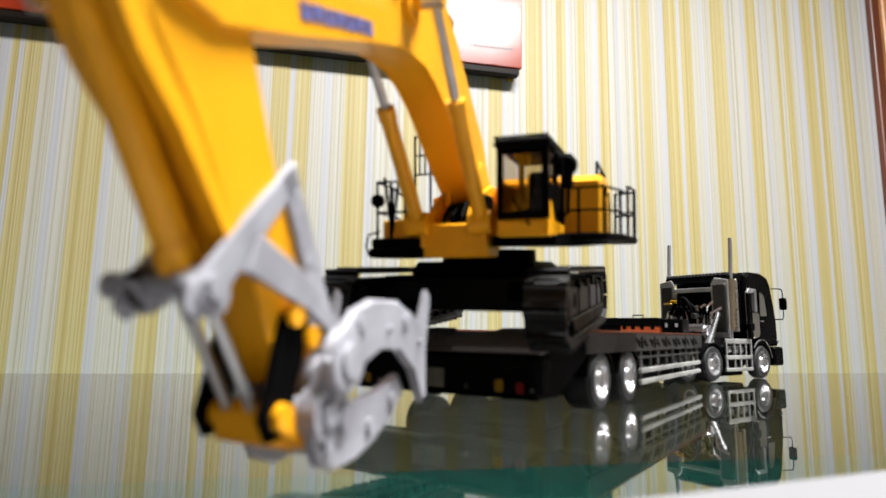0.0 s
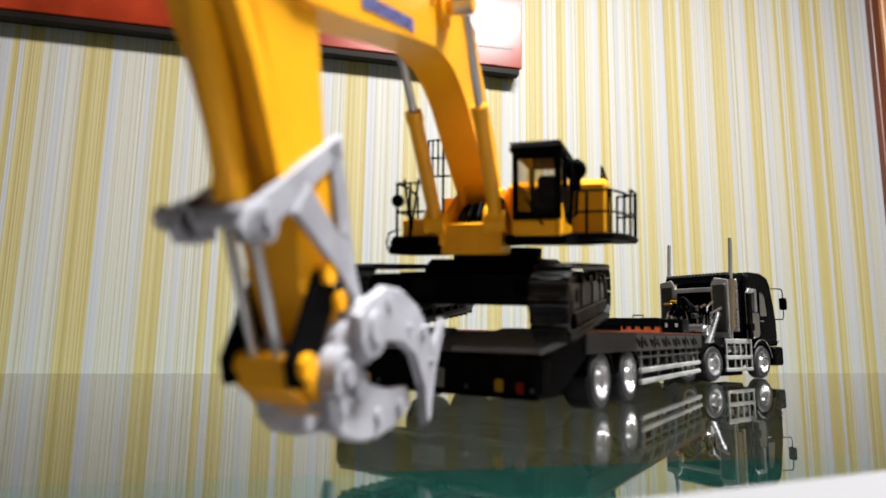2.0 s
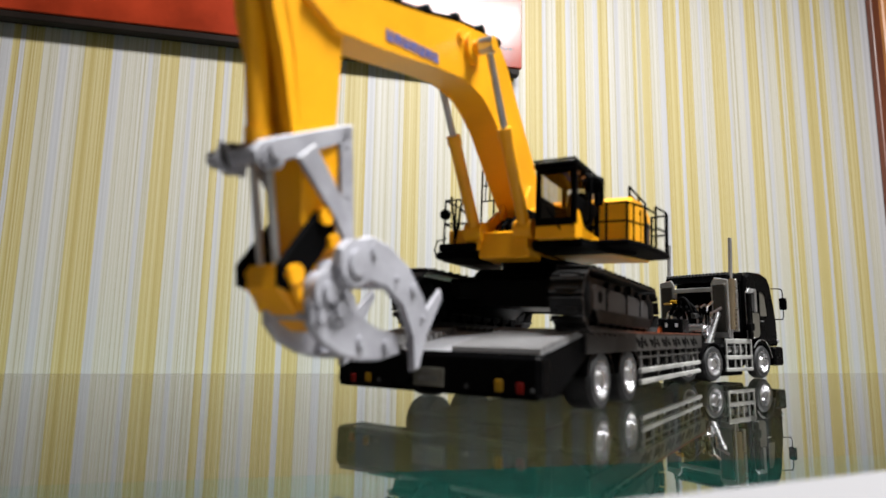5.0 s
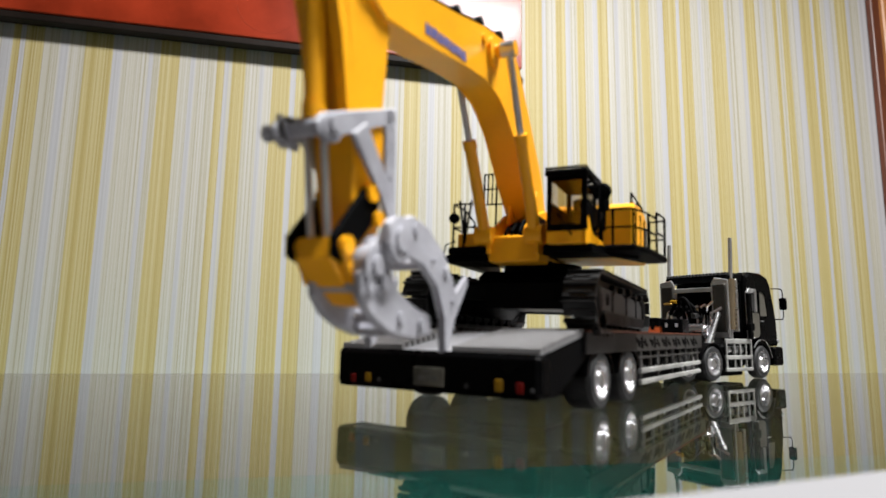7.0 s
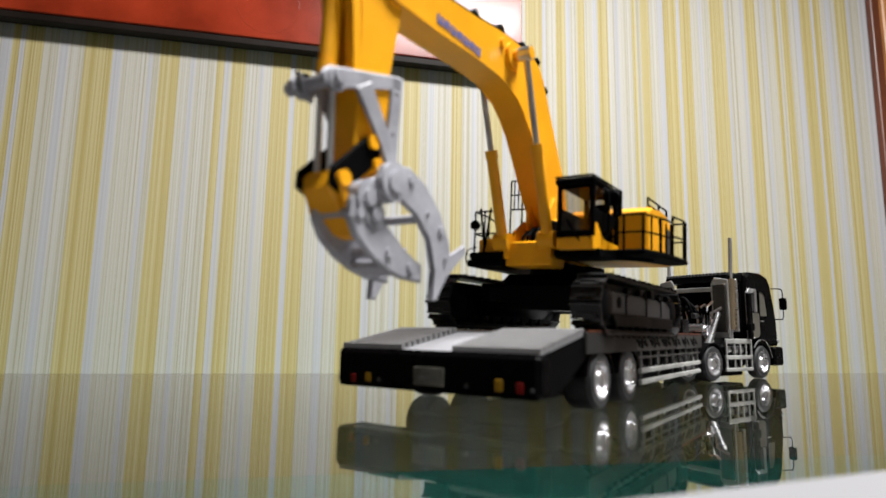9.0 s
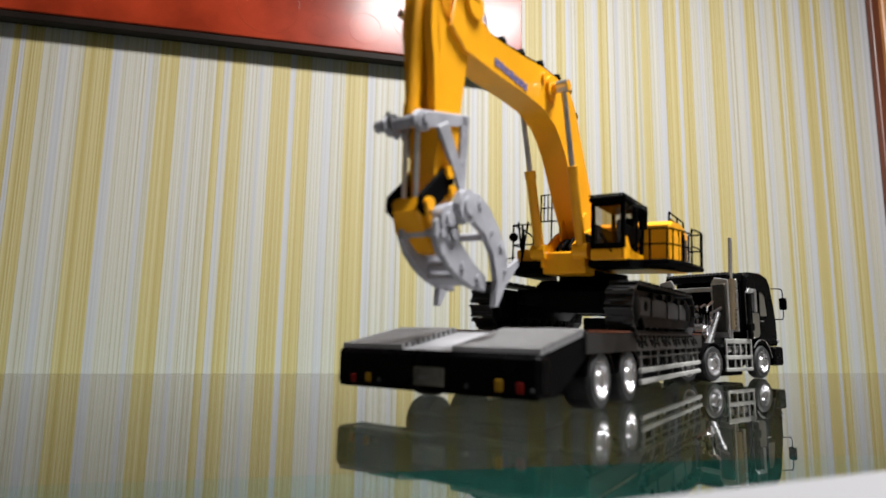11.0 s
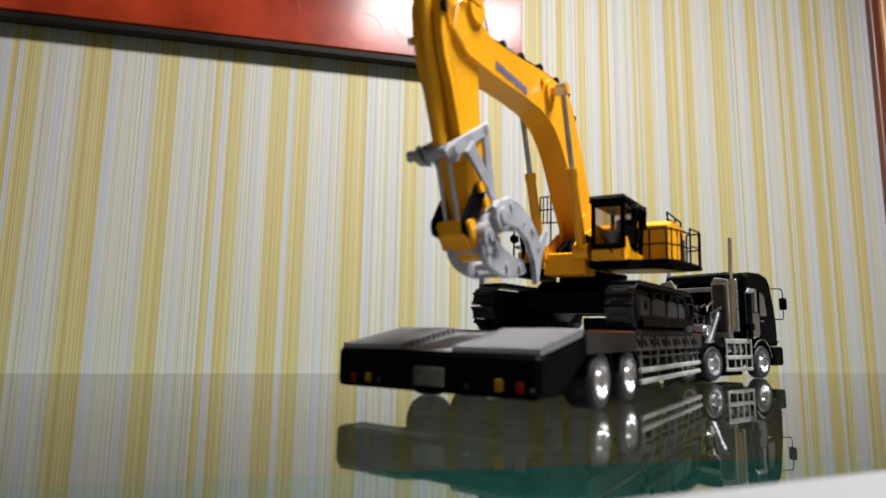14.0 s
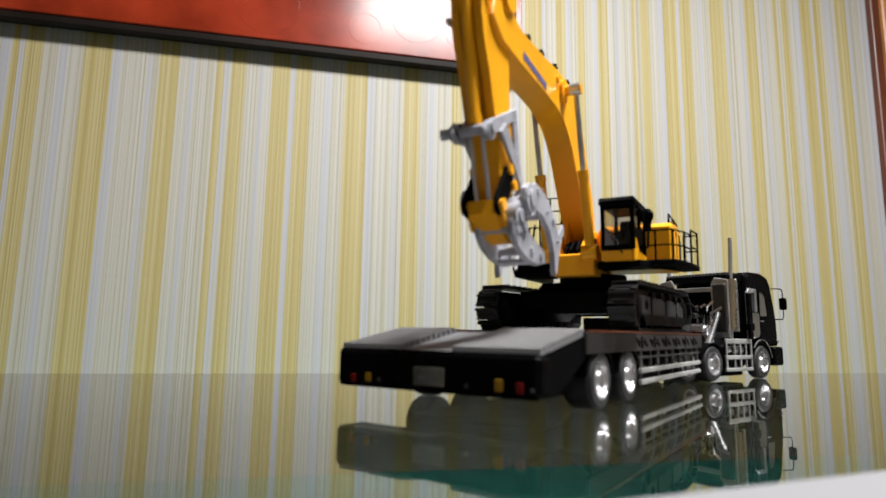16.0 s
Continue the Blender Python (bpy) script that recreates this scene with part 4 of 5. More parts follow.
    # mirrors, steps, rails
    part("mirror", box(nb(), 0.028, 0.0300, 0.0412, 0.0455, 0.0550, 0.0675, 0.0007), BLACK, up, "black mirror")
    part("mirror", lathe(nb(), [(0.0, 0.0002), (0.0, 0.0034), (0.0010, 0.0040), (0.0020, 0.0030), (0.0024, 0.0002)], 16), BLACK, up, "round black mirror", m=Matrix.Translation((0.0385, 0.0445, 0.0615)))
    for x, dy in ((0.0330, 0.0030), (0.0420, 0.0024)):
        part("grab_bar", tube(nb(), [(x, l1, 0.0440), (x, l1 + dy, 0.0460), (x + 0.001, l1 + dy * 1.2, 0.0560), (x, l1 + dy, 0.0640), (x, l1, 0.0660)], 0.0007), BLACK, up, "black grab bar")
    for x in (0.0120, -0.0020, -0.0160):
        part("hood_seam", box(nb(), x - 0.0003, x + 0.0003, 0.0538, 0.0547, 0.0380, 0.0585), BLACK, up)
    railing(up, [(0.0345, 0.0440), (0.0345, 0.0565), (0.0215, 0.0610), (0.0080, 0.0630)], 0.0388, 0.0545, [(0.0345, 0.0480), (0.0345, 0.0565), (0.0215, 0.0610)])
    railing(up, [(0.0080, 0.0630), (-0.0060, 0.0650), (-0.0125, 0.0645), (-0.0150, 0.0570)], 0.0388, 0.0575)
    railing(up, [(0.010, 0.0520), (-0.010, 0.0520), (-0.026, 0.0520)], 0.0600, 0.0672)
    railing(up, [(0.044, -0.0110), (0.0455, -0.0180), (0.0455, -0.0235), (0.030, -0.0245), (0.0, -0.0325)], 0.0362, 0.0585)
    railing(up, [(0.003, -0.0262), (0.003, -0.0190), (0.001, -0.0125), (-0.016, -0.0125)], 0.0510, 0.0845)
    part("handrail", tube(nb(), [(0.003, -0.0262, 0.0762), (0.003, -0.0190, 0.0762), (0.001, -0.0125, 0.0762)], 0.00045), BLACK, up)
    for y in (-0.0240, -0.0215):
        part("rail_post", cyl(nb(), (0.003, y, 0.0677), (0.003, y, 0.0845), 0.0004, seg=6), BLACK, up)
    part("step_hoop", tube(nb(), [(0.046, -0.0220, 0.0405), (0.048, -0.0258, 0.0390), (0.048, -0.0268, 0.0350), (0.048, -0.0258, 0.0318), (0.046, -0.0230, 0.0310)], 0.0004), BLACK, up)
    part("work_lamp", cyl(nb(), (0.0460, -0.0225, 0.0515), (0.0480, -0.0225, 0.0515), 0.0024, seg=16), BLACK, up, "round black lamp")
    return up


upper_body = upper()


def shorter(u):
    """The outer third of the boom drawn in to its true length."""
    return u - 0.0038 * min(1.0, max(0.0, (u - 0.095) / 0.050))


def build_boom():
    prof = [(-0.0055, -0.002), (0.0, -0.006), (0.012, -0.0035), (0.030, 0.0035), (0.045, 0.0105), (0.058, 0.0165), (0.068, 0.0195), (0.076, 0.0203), (0.085, 0.0185), (0.093, 0.0153), (0.110, 0.0066), (0.125, -0.0018), (0.139, -0.0096), (0.158, -0.0205),
            (0.170, -0.0205), (0.174, -0.010), (0.172, 0.000), (0.165, 0.004), (0.156, 0.000), (0.148, 0.0020), (0.138, 0.0092), (0.1215, 0.0202), (0.103, 0.0335), (0.0843, 0.0450), (0.077, 0.0495), (0.0698, 0.0512), (0.062, 0.0492), (0.0566, 0.0457), (0.0354, 0.0340), (0.0156, 0.0240), (0.004, 0.0120), (-0.0055, 0.0045)]
    half = 0.0067
    prof = [(shorter(u), w) for u, w in prof]
    bm = prism(nb(), prof, BC - half, BC + half, "xz", 0.0006)
    b = part("boom", bm, YELLOW, excavator, "yellow curved boom with blue lettering")
    # maker's lettering as plain blue bars along the side
    k0, k1 = Vector((0.1372, -0.0050)), Vector((0.1093, 0.0098))
    d = k0 - k1
    ang = math.atan2(d.y, d.x)
    for side in (1, -1):
        for i in range(7):
            p = k1 + d * ((i + 0.5) / 7)
            w = d.length / 7 * 0.40
            h = 0.0017
            bar = nb()
            box(bar, -w, -w * 0.25, -0.0002, 0.0002, -h, h)
            box(bar, w * 0.25, w, -0.0002, 0.0002, -h, h)
            if i % 2:
                box(bar, -w * 0.25, w * 0.25, -0.0002, 0.0002, -h * 0.2, h)
            else:
                box(bar, -w * 0.25, w * 0.25, -0.0002, 0.0002, -h, -h * 0.1)
            part("letter_bar", bar, BLUE, b, m=Matrix.Translation((p.x, BC + side * (half + 0.0001), p.y)) @ pose(0, 0, 0, 0, -math.degrees(ang), 0))
    # cylinder lugs
    part("lug_pin", cyl(nb(), (LUG[0], CYL_Y[1] - 0.003, LUG[1]), (LUG[0], CYL_Y[0] + 0.003, LUG[1]), 0.0028), YELLOW, b)
    part("lug_cap", cyl(nb(), (LUG[0], BC + half - 0.001, LUG[1]), (LUG[0], BC + half + 0.0018, LUG[1]), 0.0062, seg=20), YELLOW, b)
    part("side_boss", cyl(nb(), (0.100, BC + half - 0.001, 0.0290), (0.100, BC + half + 0.0012, 0.0290), 0.0020, seg=16), YELLOW, b)
    part("tip_boss", cyl(nb(), (BOOM_L, -0.0105, 0.0), (BOOM_L, 0.0115, 0.0), 0.0060, seg=20), YELLOW, b)
    # hoses with clamps along the back
    path = [(0.150, 0.0035), (0.138, 0.0118), (0.1215, 0.0228), (0.103, 0.0361), (0.0843, 0.0476), (0.070, 0.0540), (0.056, 0.0488), (0.036, 0.0372)]
    path = [(shorter(u), w) for u, w in path]
    for y in (BC - 0.002, BC + 0.001, BC + 0.004):
        part("hose", tube(nb(), [(u, y, v) for u, v in path], 0.0007), BLACK, b, "black hydraulic hose")
    for u, v in path[1:7]:
        part("hose_clamp", box(nb(), u - 0.0018, u + 0.0018, BC - 0.0045, BC + 0.0060, v - 0.0016, v + 0.0016, 0.0004), BLACK, b)
    part("loop_hose", tube(nb(), [(0.1440, BC + 0.003, 0.0070), (0.1510, BC + 0.0055, 0.0060), (0.1600, BC + 0.0080, 0.0020), (0.1690, BC + 0.0080, -0.0040), (0.1740, BC + 0.0065, -0.0090)], 0.0005), BLACK, b)
    part("loop_hose", tube(nb(), [(0.1440, BC + 0.001, 0.0070), (0.1500, BC + 0.002, 0.0100), (0.1550, BC + 0.002, 0.0190), (0.1610, BC + 0.001, 0.0280)], 0.0005), BLACK, b)
    return b


boom = build_boom()


# the arm's own frame: x = forward (v), z = up (minus u), so a point (u, v) is (v, y, -u)
def av(pts):
    return [(v, -u) for u, v in pts]


def build_arm():
    prof = [(-0.016, 0.009), (-0.014, 0.0165), (0.000, 0.0203), (0.014, 0.0200), (0.022, 0.0180), (0.0334, 0.0142), (0.0542, 0.0095), (0.072, 0.0072), (0.084, 0.0045), (0.088, -0.001), (0.084, -0.0065), (0.074, -0.0070), (0.0560, -0.0045), (0.0462, -0.0030), (0.020, -0.0030), (0.006, -0.0065), (-0.006, -0.0070), (-0.014, -0.001)]
    a = part("arm", prism(nb(), av(prof), -0.0078, 0.0085, "xz", 0.0007), YELLOW, excavator, "yellow arm with bucket cylinder")
    for y0 in (-0.0078, 0.0042):
        part("front_flange", prism(nb(), av([(-0.010, 0.0185), (0.004, 0.0232), (0.016, 0.0230), (0.024, 0.0214), (0.0345, 0.0174), (0.056, 0.0122), (0.056, 0.0085), (0.0334, 0.0130), (0.016, 0.0190), (-0.010, 0.0150)]), y0, y0 + 0.0043, "xz", 0.0003), YELLOW, a, "yellow side flange of the arm")
    # bucket cylinder and its twin rods
    part("bucket_cylinder", cyl(nb(), (0.0238, 0.0004, -0.002), (0.0172, 0.0004, -0.0545), 0.0034, seg=20), YELLOW, a, "yellow bucket cylinder")
    part("cylinder_collar", cyl(nb(), (0.0175, 0.0004, -0.0520), (0.0170, 0.0004, -0.0560), 0.0040, seg=20), YELLOW, a)
    for y in (-0.0034, 0.0042):
        part("rod_bar", cyl(nb(), (0.0170, y, -0.0560), (0.0112, y, -0.0875), 0.0012, seg=16), SILVER, a, "silver rod")
    # grey bracket frames either side
    for s in (1, -1):
        y0, y1 = (0.0090, 0.0112) if s > 0 else (-0.0105, -0.0083)
        bar = prism(nb(), av([(0.0572, 0.0232), (0.0440, -0.0080), (0.0490, -0.0092), (0.0508, -0.0035), (0.0622, 0.0190), (0.0628, 0.0238), (0.0602, 0.0252)]), y0, y1, "xz", 0.0004)
        br = part("bracket", bar, GREY, a, "light grey steel bracket")
        part("bracket_leg", prism(nb(), av([(0.0440, -0.0092), (0.0460, -0.0036), (0.0680, -0.0062), (0.0830, -0.0092), (0.0850, -0.0132), (0.0700, -0.0112)]), y0, y1, "xz", 0.0004), GREY, br)
        part("bracket_brace", prism(nb(), av([(0.0538, 0.0068), (0.0588, 0.0125), (0.0712, -0.0026), (0.0800, -0.0095), (0.0860, -0.0100), (0.0850, -0.0135), (0.0690, -0.0078)]), y0 + s * 0.0022, y1 + s * 0.0022, "xz", 0.0004), GREY, br)
        part("bracket_bolt", cyl(nb(), (0.0195, y0 - 0.0006, -0.0600), (0.0195, y1 + 0.0008, -0.0600), 0.0034, seg=20), GREY, br)
        for u, v in ((0.0500, -0.0070), (0.0640, -0.0080), (0.0600, 0.0075)):
            part("bracket_bolt", cyl(nb(), (v, y0 - 0.0002, -u), (v, y1 + 0.0004, -u), 0.0009, seg=12), GREY, br)
        part("pivot_boss", cyl(nb(), (-0.0095, min(y0, y0 + s * 0.004), -0.0835), (-0.0095, max(y1, y1 + s * 0.004), -0.0835), 0.0042, 0.0036, seg=24), GREY, br, "grey pivot boss")
    part("cross_shaft", cyl(nb(), (0.0192, -0.0165, -0.0588), (0.0192, 0.0135, -0.0588), 0.0021, seg=16), GREY, a, "grey cross shaft")
    part("shaft_knob", cyl(nb(), (0.0192, -0.0195, -0.0588), (0.0192, -0.0155, -0.0588), 0.0023, 0.0019, seg=16), GREY, a)
    part("shaft_clamp", box(nb(), 0.0178, 0.0222, -0.0135, -0.0100, -0.0622, -0.0562, 0.001), GREY, a)
    part("shaft_clamp", cyl(nb(), (0.0200, -0.0098, -0.0590), (0.0200, -0.0072, -0.0590), 0.0034, seg=16), STEELGREY, a, "dark grey collar")
    part("shaft_fork", prism(nb(), av([(0.0560, 0.0235), (0.0600, 0.0160), (0.0632, 0.0160), (0.0628, 0.0205)]), -0.0100, -0.0070, "xz", 0.0003), GREY, a)
    # rocker links and yellow link block
    for y0 in (-0.0116, 0.0086):
        part("rocker_link", prism(nb(), av([(0.0690, -0.0025), (0.0702, 0.0028), (0.0850, 0.0150), (0.0900, 0.0145), (0.0915, 0.0090), (0.0770, -0.0030), (0.0725, -0.0042)]), y0, y0 + 0.0024, "xz", 0.0004), BLACK, a, "black rocker link")
    part("link_pin", cyl(nb(), (0.0006, -0.0140, -0.0712), (0.0006, 0.0128, -0.0712), 0.0024, seg=18), YELLOW, a)
    part("link_pin", cyl(nb(), (0.0105, -0.0135, -0.0870), (0.0105, 0.0132, -0.0870), 0.0025, seg=18), YELLOW, a)
    part("arm_pin", cyl(nb(), (-0.0030, -0.0120, -0.0775), (-0.0030, 0.0128, -0.0775), 0.0022, seg=16), YELLOW, a)
    part("link_block", prism(nb(), av([(0.0850, 0.0130), (0.0905, 0.0140), (0.0980, 0.0055), (0.1010, 0.0000), (0.1012, -0.0045), (0.0965, -0.0050), (0.0920, 0.0000), (0.0880, 0.0045)]), -0.0078, 0.0088, "xz", 0.0008), YELLOW, a, "yellow link block")
    for y0, y1 in ((0.0088, 0.0128), (-0.0118, -0.0078)):
        part("link_lug", cyl(nb(), (0.0045, y0, -0.0935), (0.0045, y1, -0.0935), 0.0030, seg=18), YELLOW, a, "yellow round lug")
        part("link_lug", prism(nb(), av([(0.0870, 0.0135), (0.0895, 0.0085), (0.0950, 0.0030), (0.0965, 0.0065)]), y0 + 0.0006, y1 - 0.0006, "xz", 0.0005), YELLOW, a)
    part("hose_loop", tube(nb(), [(0.0215, 0.0102, 0.004), (0.0180, 0.0108, -0.010), (0.0080, 0.0108, -0.0165), (-0.0050, 0.0106, -0.0120), (-0.0090, 0.0080, 0.002)], 0.0006), YELLOW, a, "thin yellow hose")
    part("hose_clip", box(nb(), 0.0195, 0.0232, 0.0098, 0.0118, -0.0075, -0.0025, 0.0005), BLACK, a)
    part("work_lamp", cyl(nb(), (0.0222, -0.0095, -0.016), (0.0246, -0.0100, -0.016), 0.0016, seg=16), CHROME, a)
    return a


arm = build_arm()


def set_width(ob, centre, scale, mid=0.0):
    """Bring an assembly to its true breadth across the machine."""
    for o in (ob, *ob.children_recursive):
        for v in o.data.vertices:
            v.co.y = centre + (v.co.y - mid) * scale


set_width(arm, 0.0030, 0.68, 0.0004)
for o in (arm, *[c for c in arm.children if c.name.startswith("front_flange")]):
    for v in o.data.vertices:
        if v.co.z > -0.0585:
            v.co.y = 0.0030 + (v.co.y - 0.0030) * 1.19


def gv(pts):
    return [((v - PIVOT[1]) * 0.955, -(u - PIVOT[0]) * 0.955) for u, v in pts]


def build_grapple():
    g = part("grapple", cyl(nb(), (0, -0.0150, 0), (0, 0.0155, 0), 0.0042, seg=24), GREY, excavator, "light grey steel grapple with curved claws")
    rear = [(0.0770, -0.0050), (0.0755, -0.0120), (0.0780, -0.0210), (0.0849, -0.0317), (0.0945, -0.0396), (0.1035, -0.0425), (0.1165, -0.0356), (0.1170, -0.0322), (0.1060, -0.0330), (0.0958, -0.0280), (0.0892, -0.0190), (0.0868, -0.0100), (0.0880, -0.0020), (0.0840, 0.0020), (0.0790, 0.0010)]
    front = [(0.0850, 0.0040), (0.0890, 0.0075), (0.0930, 0.0095), (0.0985, 0.0095), (0.1035, 0.0055), (0.1078, -0.0020), (0.1105, -0.0100), (0.1118, -0.0190), (0.1112, -0.0298), (0.1050, -0.0288), (0.1022, -0.0180), (0.0978, -0.0080), (0.0940, -0.0025), (0.0904, -0.0040), (0.0860, -0.0060), (0.0820, -0.0010)]
    spur = [(0.0990, -0.0405), (0.0925, -0.0505), (0.0955, -0.0515), (0.1070, -0.0410)]
    for s in (1, -1):
        y0, y1 = (0.0138, 0.0166) if s > 0 else (-0.0166, -0.0138)
        c = part("rear_claw", prism(nb(), gv(rear), y0, y1, "xz", 0.0006), GREY, g)
        part("spur", prism(nb(), gv(spur), y0 + 0.0004, y1 - 0.0004, "xz", 0.0003), GREY, c)
        for u, v in ((0.0795, -0.0130), (0.0915, -0.0330)):
            q = gv([(u, v)])[0]
            part("bolt", cyl(nb(), (q[0], y0 - 0.0006, q[1]), (q[0], y1 + 0.0008, q[1]), 0.0016, seg=16), GREY, c)
        for u, v, r in ((0.0830, -0.0050, 0.0062), (0.0880, -0.0240, 0.0009), (0.1010, -0.0375, 0.0010)):
            q = gv([(u, v)])[0]
            part("knuckle", cyl(cyl(nb(), (q[0], y0 - 0.0003, q[1]), (q[0], y1 + 0.0003, q[1]), r, seg=20), (q[0], y0 - 0.0012, q[1]), (q[0], y1 + 0.0012, q[1]), r * 0.55, seg=16), GREY, c)
        y2, y3 = (0.0100, 0.0132) if s > 0 else (-0.0062, -0.0030)
        c2 = part("front_claw", prism(nb(), gv(front), y2, y3, "xz", 0.0006), GREY, g)
        for u, v, r in ((0.0905, 0.0030, 0.0054), (0.0950, -0.0005, 0.0042)):
            q = gv([(u, v)])[0]
            part("knuckle", cyl(cyl(nb(), (q[0], y2 - 0.0008, q[1]), (q[0], y3 + 0.0008, q[1]), r, seg=20), (q[0], y2 - 0.0018, q[1]), (q[0], y3 + 0.0018, q[1]), r * 0.5, seg=16), GREY, c2)
        for u, v in ((0.0965, 0.0060), (0.1050, -0.0100), (0.1075, -0.0220)):
            q = gv([(u, v)])[0]
            part("bolt", cyl(nb(), (q[0], y2 - 0.0006, q[1]), (q[0], y3 + 0.0010, q[1]), 0.0016, seg=16), GREY, c2)
    # cross bars
    for (u, v), r, w in (((0.0895, -0.0240), 0.0016, 0.0140), ((0.1050, -0.0100), 0.0018, 0.0030), ((0.0960, 0.0065), 0.0017, 0.0030)):
        q = gv([(u, v)])[0]
        part("cross_bar", cyl(nb(), (q[0], -w, q[1]), (q[0], max(w, 0.0102), q[1]), r, seg=16), GREY, g)
    part("back_plate", prism(nb(), gv([(0.1100, -0.0090), (0.1112, -0.0170), (0.1096, -0.0170), (0.1084, -0.0090)]), -0.0030, 0.0100, "xz", 0.0003), GREY, g)
    return g


grapple = build_grapple()
set_width(grapple, 0.0027, 0.88)


def build_cylinders():
    out = []
    for y in CYL_Y:
        t = part("boom_cylinder", cyl(cyl(cyl(nb(), (-0.004, 0, 0), (TUBE_L, 0, 0), 0.0026, seg=20), (TUBE_L - 0.003, 0, 0), (TUBE_L + 0.001, 0, 0), 0.0030, seg=20), (0, -0.004, 0), (0, 0.004, 0), 0.0042, seg=16), YELLOW, excavator, "yellow boom cylinder")
        r = part("cylinder_rod", cyl(cyl(nb(), (-0.048, 0, 0), (-0.002, 0, 0), 0.0014, seg=16), (0, -0.0028, 0), (0, 0.0028, 0), 0.0032, seg=16), SILVER, excavator, "steel cylinder rod")
        out.append((t, r, y))
    return out


cylinders = build_cylinders()

# ---------------------------------------------------------------- what moves
# seconds; x, y, z of the machine; heading of the upper body and of the tracks; pitch, roll; boom, arm, grapple angles
ROWS = [
    (0.0, -0.0456, 0.0306, 0.0316, 165.0, 166.0, -6.3, -1.2, 13.0, 18.7, -9.0),
    (0.5, -0.0455, 0.0307, 0.0324, 165.3, 166.0, -7.2, -1.8, 13.4, 19.4, -5.9),
    (1.0, -0.0491, 0.0430, 0.0333, 163.1, 166.0, -4.6, -1.7, 11.4, 18.3, -3.1),
    (1.5, -0.0495, 0.0457, 0.0341, 163.9, 166.5, -5.8, -1.1, 15.3, 9.7, -4.1),
    (2.0, -0.0498, 0.0453, 0.0346, 163.7, 167.0, -6.2, -1.5, 16.3, 8.6, -0.9),
    (2.5, -0.0543, 0.0684, 0.0355, 164.4, 168.0, -2.1, -2.2, 17.7, 1.1, -6.0),
    (3.0, -0.0508, 0.0687, 0.0320, 169.4, 171.5, 1.2, -2.2, 16.3, 2.4, -5.5),
    (3.5, -0.0476, 0.0738, 0.0319, 174.5, 177.0, 1.3, -2.0, 16.6, 2.3, -5.3),
    (4.0, -0.0471, 0.0762, 0.0318, 176.6, 179.0, 1.5, -1.7, 16.5, 2.6, -5.0),
    (6.5, -0.0486, 0.0897, 0.0315, 171.3, 173.0, 0.3, -1.2, 18.1, 0.7, -7.8),
    (7.0, -0.0501, 0.0902, 0.0315, 171.3, 173.0, 0.6, -1.5, 20.2, -0.9, -5.9),
    (7.5, -0.0496, 0.0911, 0.0316, 171.6, 173.0, 0.4, -1.2, 27.3, -9.7, -10.9),
    (8.0, -0.0494, 0.0876, 0.0316, 170.5, 173.0, 0.2, -1.6, 26.8, -12.4, -15.4),
    (8.5, -0.0481, 0.1012, 0.0317, 173.6, 175.0, -0.1, -1.4, 28.6, -9.4, -8.6),
    (9.0, -0.0457, 0.1092, 0.0318, 179.0, 180.5, 0.2, -2.2, 28.9, -7.8, -1.3),
    (11.5, -0.0461, 0.1536, 0.0318, 178.3, 180.0, -0.2, -1.6, 29.1, -8.6, -1.2),
    (12.0, -0.0494, 0.1515, 0.0319, 170.6, 180.0, -0.3, -1.3, 29.0, -8.7, 1.0),
    (12.5, -0.0467, 0.1530, 0.0318, 178.3, 180.0, -0.2, -1.8, 28.7, -9.0, -0.0),
    (13.0, -0.0466, 0.1530, 0.0318, 178.3, 180.0, -0.3, -1.6, 28.9, -9.1, -0.0),
    (13.5, -0.0459, 0.1534, 0.0318, 178.9, 180.0, -0.2, -1.5, 29.2, 8.1, -6.1),
    (14.0, -0.0468, 0.1535, 0.0318, 177.9, 180.0, -0.3, -1.0, 29.3, 7.9, -5.4),
    (14.5, -0.0464, 0.1541, 0.0318, 178.3, 180.0, -0.3, -0.7, 29.8, 8.0, -4.8),
    (15.0, -0.0467, 0.1535, 0.0318, 177.9, 180.0, -0.5, -0.5, 29.6, 7.7, -4.2),
    (15.5, -0.0462, 0.1535, 0.0318, 178.4, 180.0, -0.5, -0.7, 29.7, 8.4, -3.7),
    (16.0, -0.0483, 0.1597, 0.0319, 173.2, 179.0, -0.4, -0.1, 32.7, 4.0, -3.1),
]


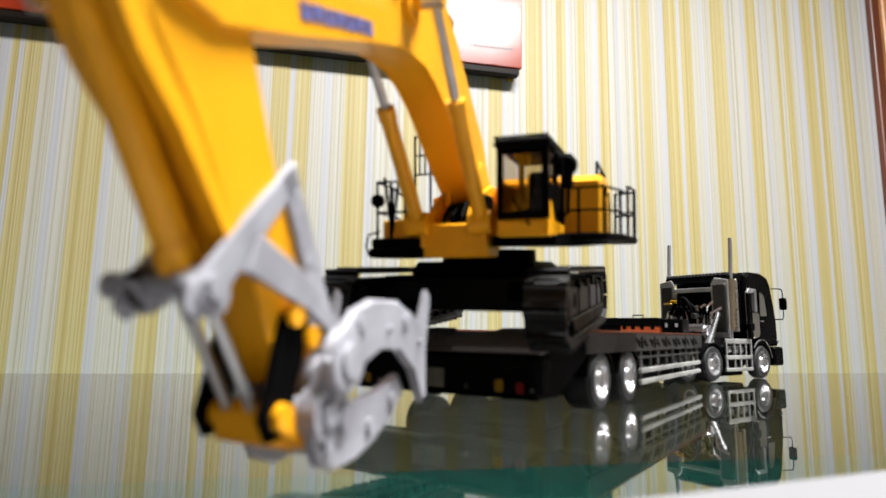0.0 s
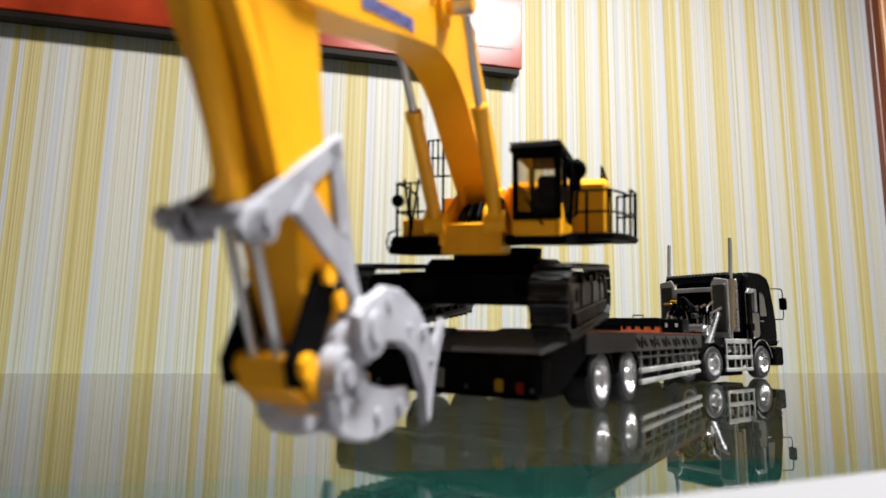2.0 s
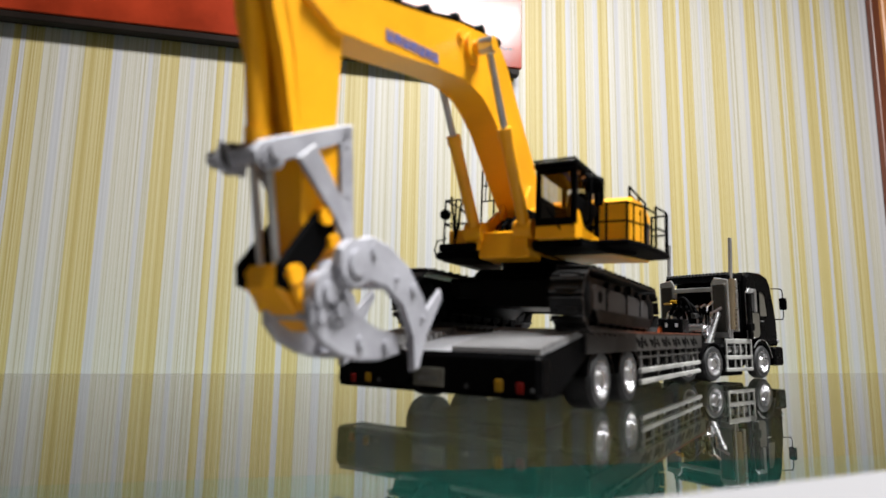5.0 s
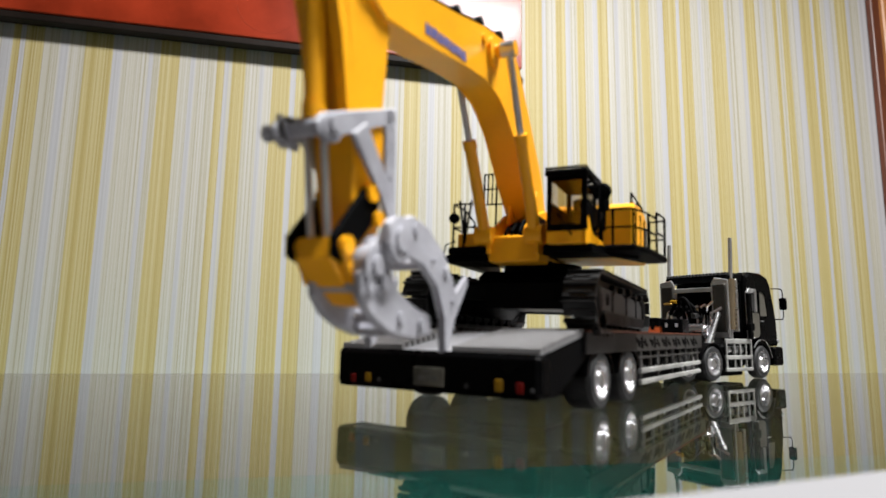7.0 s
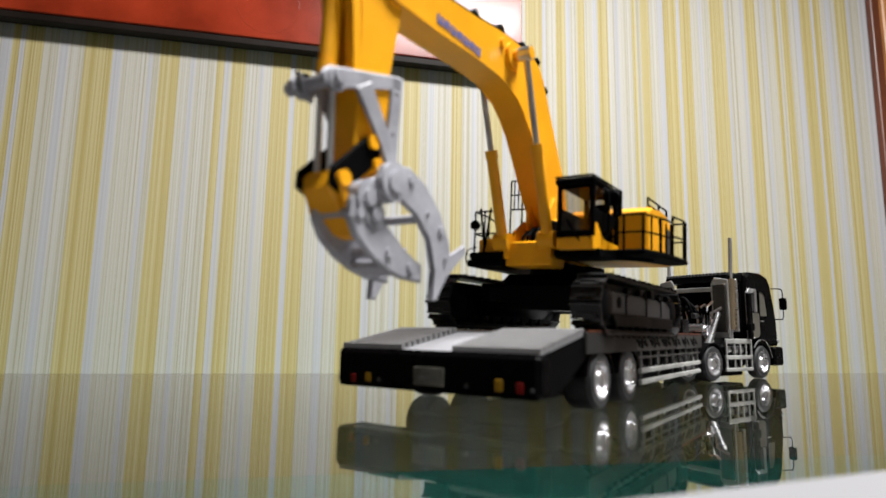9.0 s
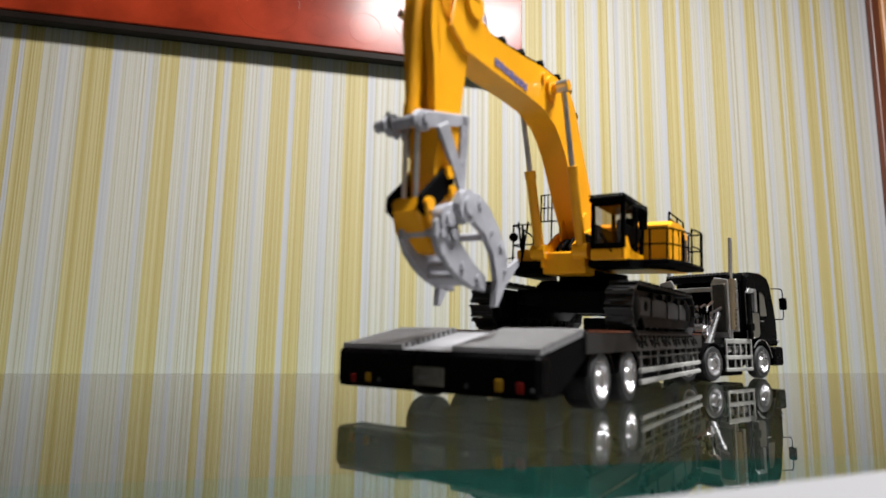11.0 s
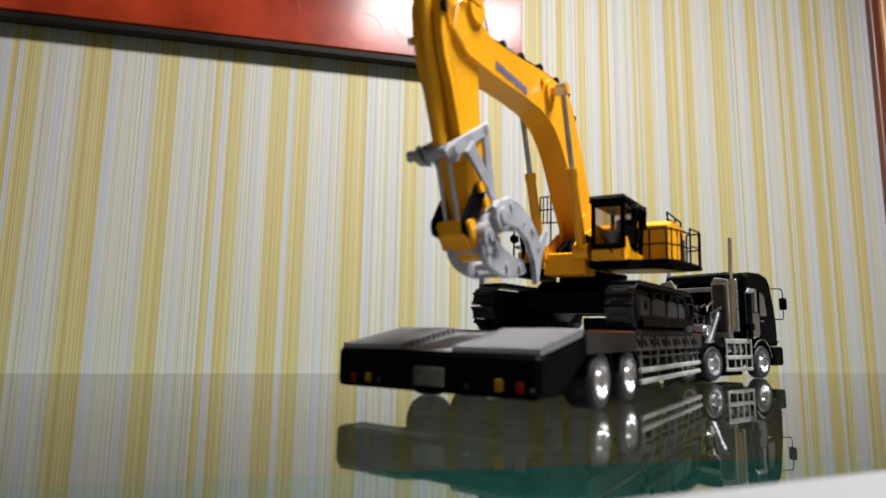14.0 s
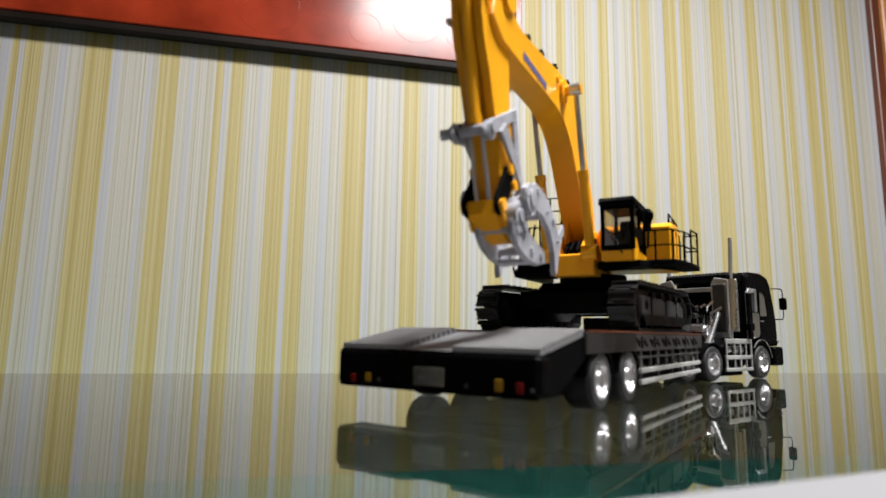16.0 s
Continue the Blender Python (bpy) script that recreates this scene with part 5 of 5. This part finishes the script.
def frame_of(x, y, z, heading, pitch, roll):
    h, p, r = radians(heading), radians(pitch), radians(roll)
    f = Vector((math.sin(h) * math.cos(p), math.cos(h) * math.cos(p), math.sin(p)))
    l = Vector((-math.cos(h), math.sin(h), 0))
    u = f.cross(l)
    l, u = l * math.cos(r) + u * math.sin(r), u * math.cos(r) - l * math.sin(r)
    return Matrix(((f.x, l.x, u.x, x), (f.y, l.y, u.y, y), (f.z, l.z, u.z, z), (0, 0, 0, 1)))


def motions():
    keys = {k: [] for k in ("base", "upper", "boom", "arm", "grapple")}
    pushers = [([], []) for _ in cylinders]
    for t, x, y, z, head, track, pitch, roll, b, a, g in ROWS:
        up = frame_of(x, y, z, head, pitch, roll)
        at = up @ SLEW
        base = frame_of(at.x, at.y, at.z, track, pitch, roll)
        inv = base.inverted()
        boom_m = up @ pose(FOOT[0], 0, FOOT[1], 0, -b, 0)
        tip = boom_m @ Vector((BOOM_L, ARM_Y, 0))
        arm_m = up.copy()
        arm_m.translation = (0, 0, 0)
        arm_m = Matrix.Translation(tip) @ arm_m @ pose(0, 0, 0, 0, a, 0)
        grap_m = arm_m @ pose(PIVOT[1], 0, -PIVOT[0], 0, -g, 0)
        keys["base"].append((t, base))
        for k, m in (("upper", up), ("boom", boom_m), ("arm", arm_m), ("grapple", grap_m)):
            keys[k].append((t, inv @ m))
        for (tube_ob, rod_ob, cy), (tr, rr) in zip(cylinders, pushers):
            lug = up.inverted() @ boom_m @ Vector((LUG[0], 0, LUG[1]))
            dx, dz = lug.x - CYL_FOOT[0], lug.z - CYL_FOOT[1]
            turn = -math.degrees(math.atan2(dz, dx))
            tr.append((t, inv @ up @ pose(CYL_FOOT[0], cy, CYL_FOOT[1], 0, turn, 0)))
            rr.append((t, inv @ up @ pose(lug.x, cy, lug.z, 0, turn, 0)))
    for ob, k in ((excavator, "base"), (upper_body, "upper"), (boom, "boom"), (arm, "arm"), (grapple, "grapple")):
        walk(ob, keys[k])
    for (tube_ob, rod_ob, cy), (tr, rr) in zip(cylinders, pushers):
        walk(tube_ob, tr)
        walk(rod_ob, rr)


motions()
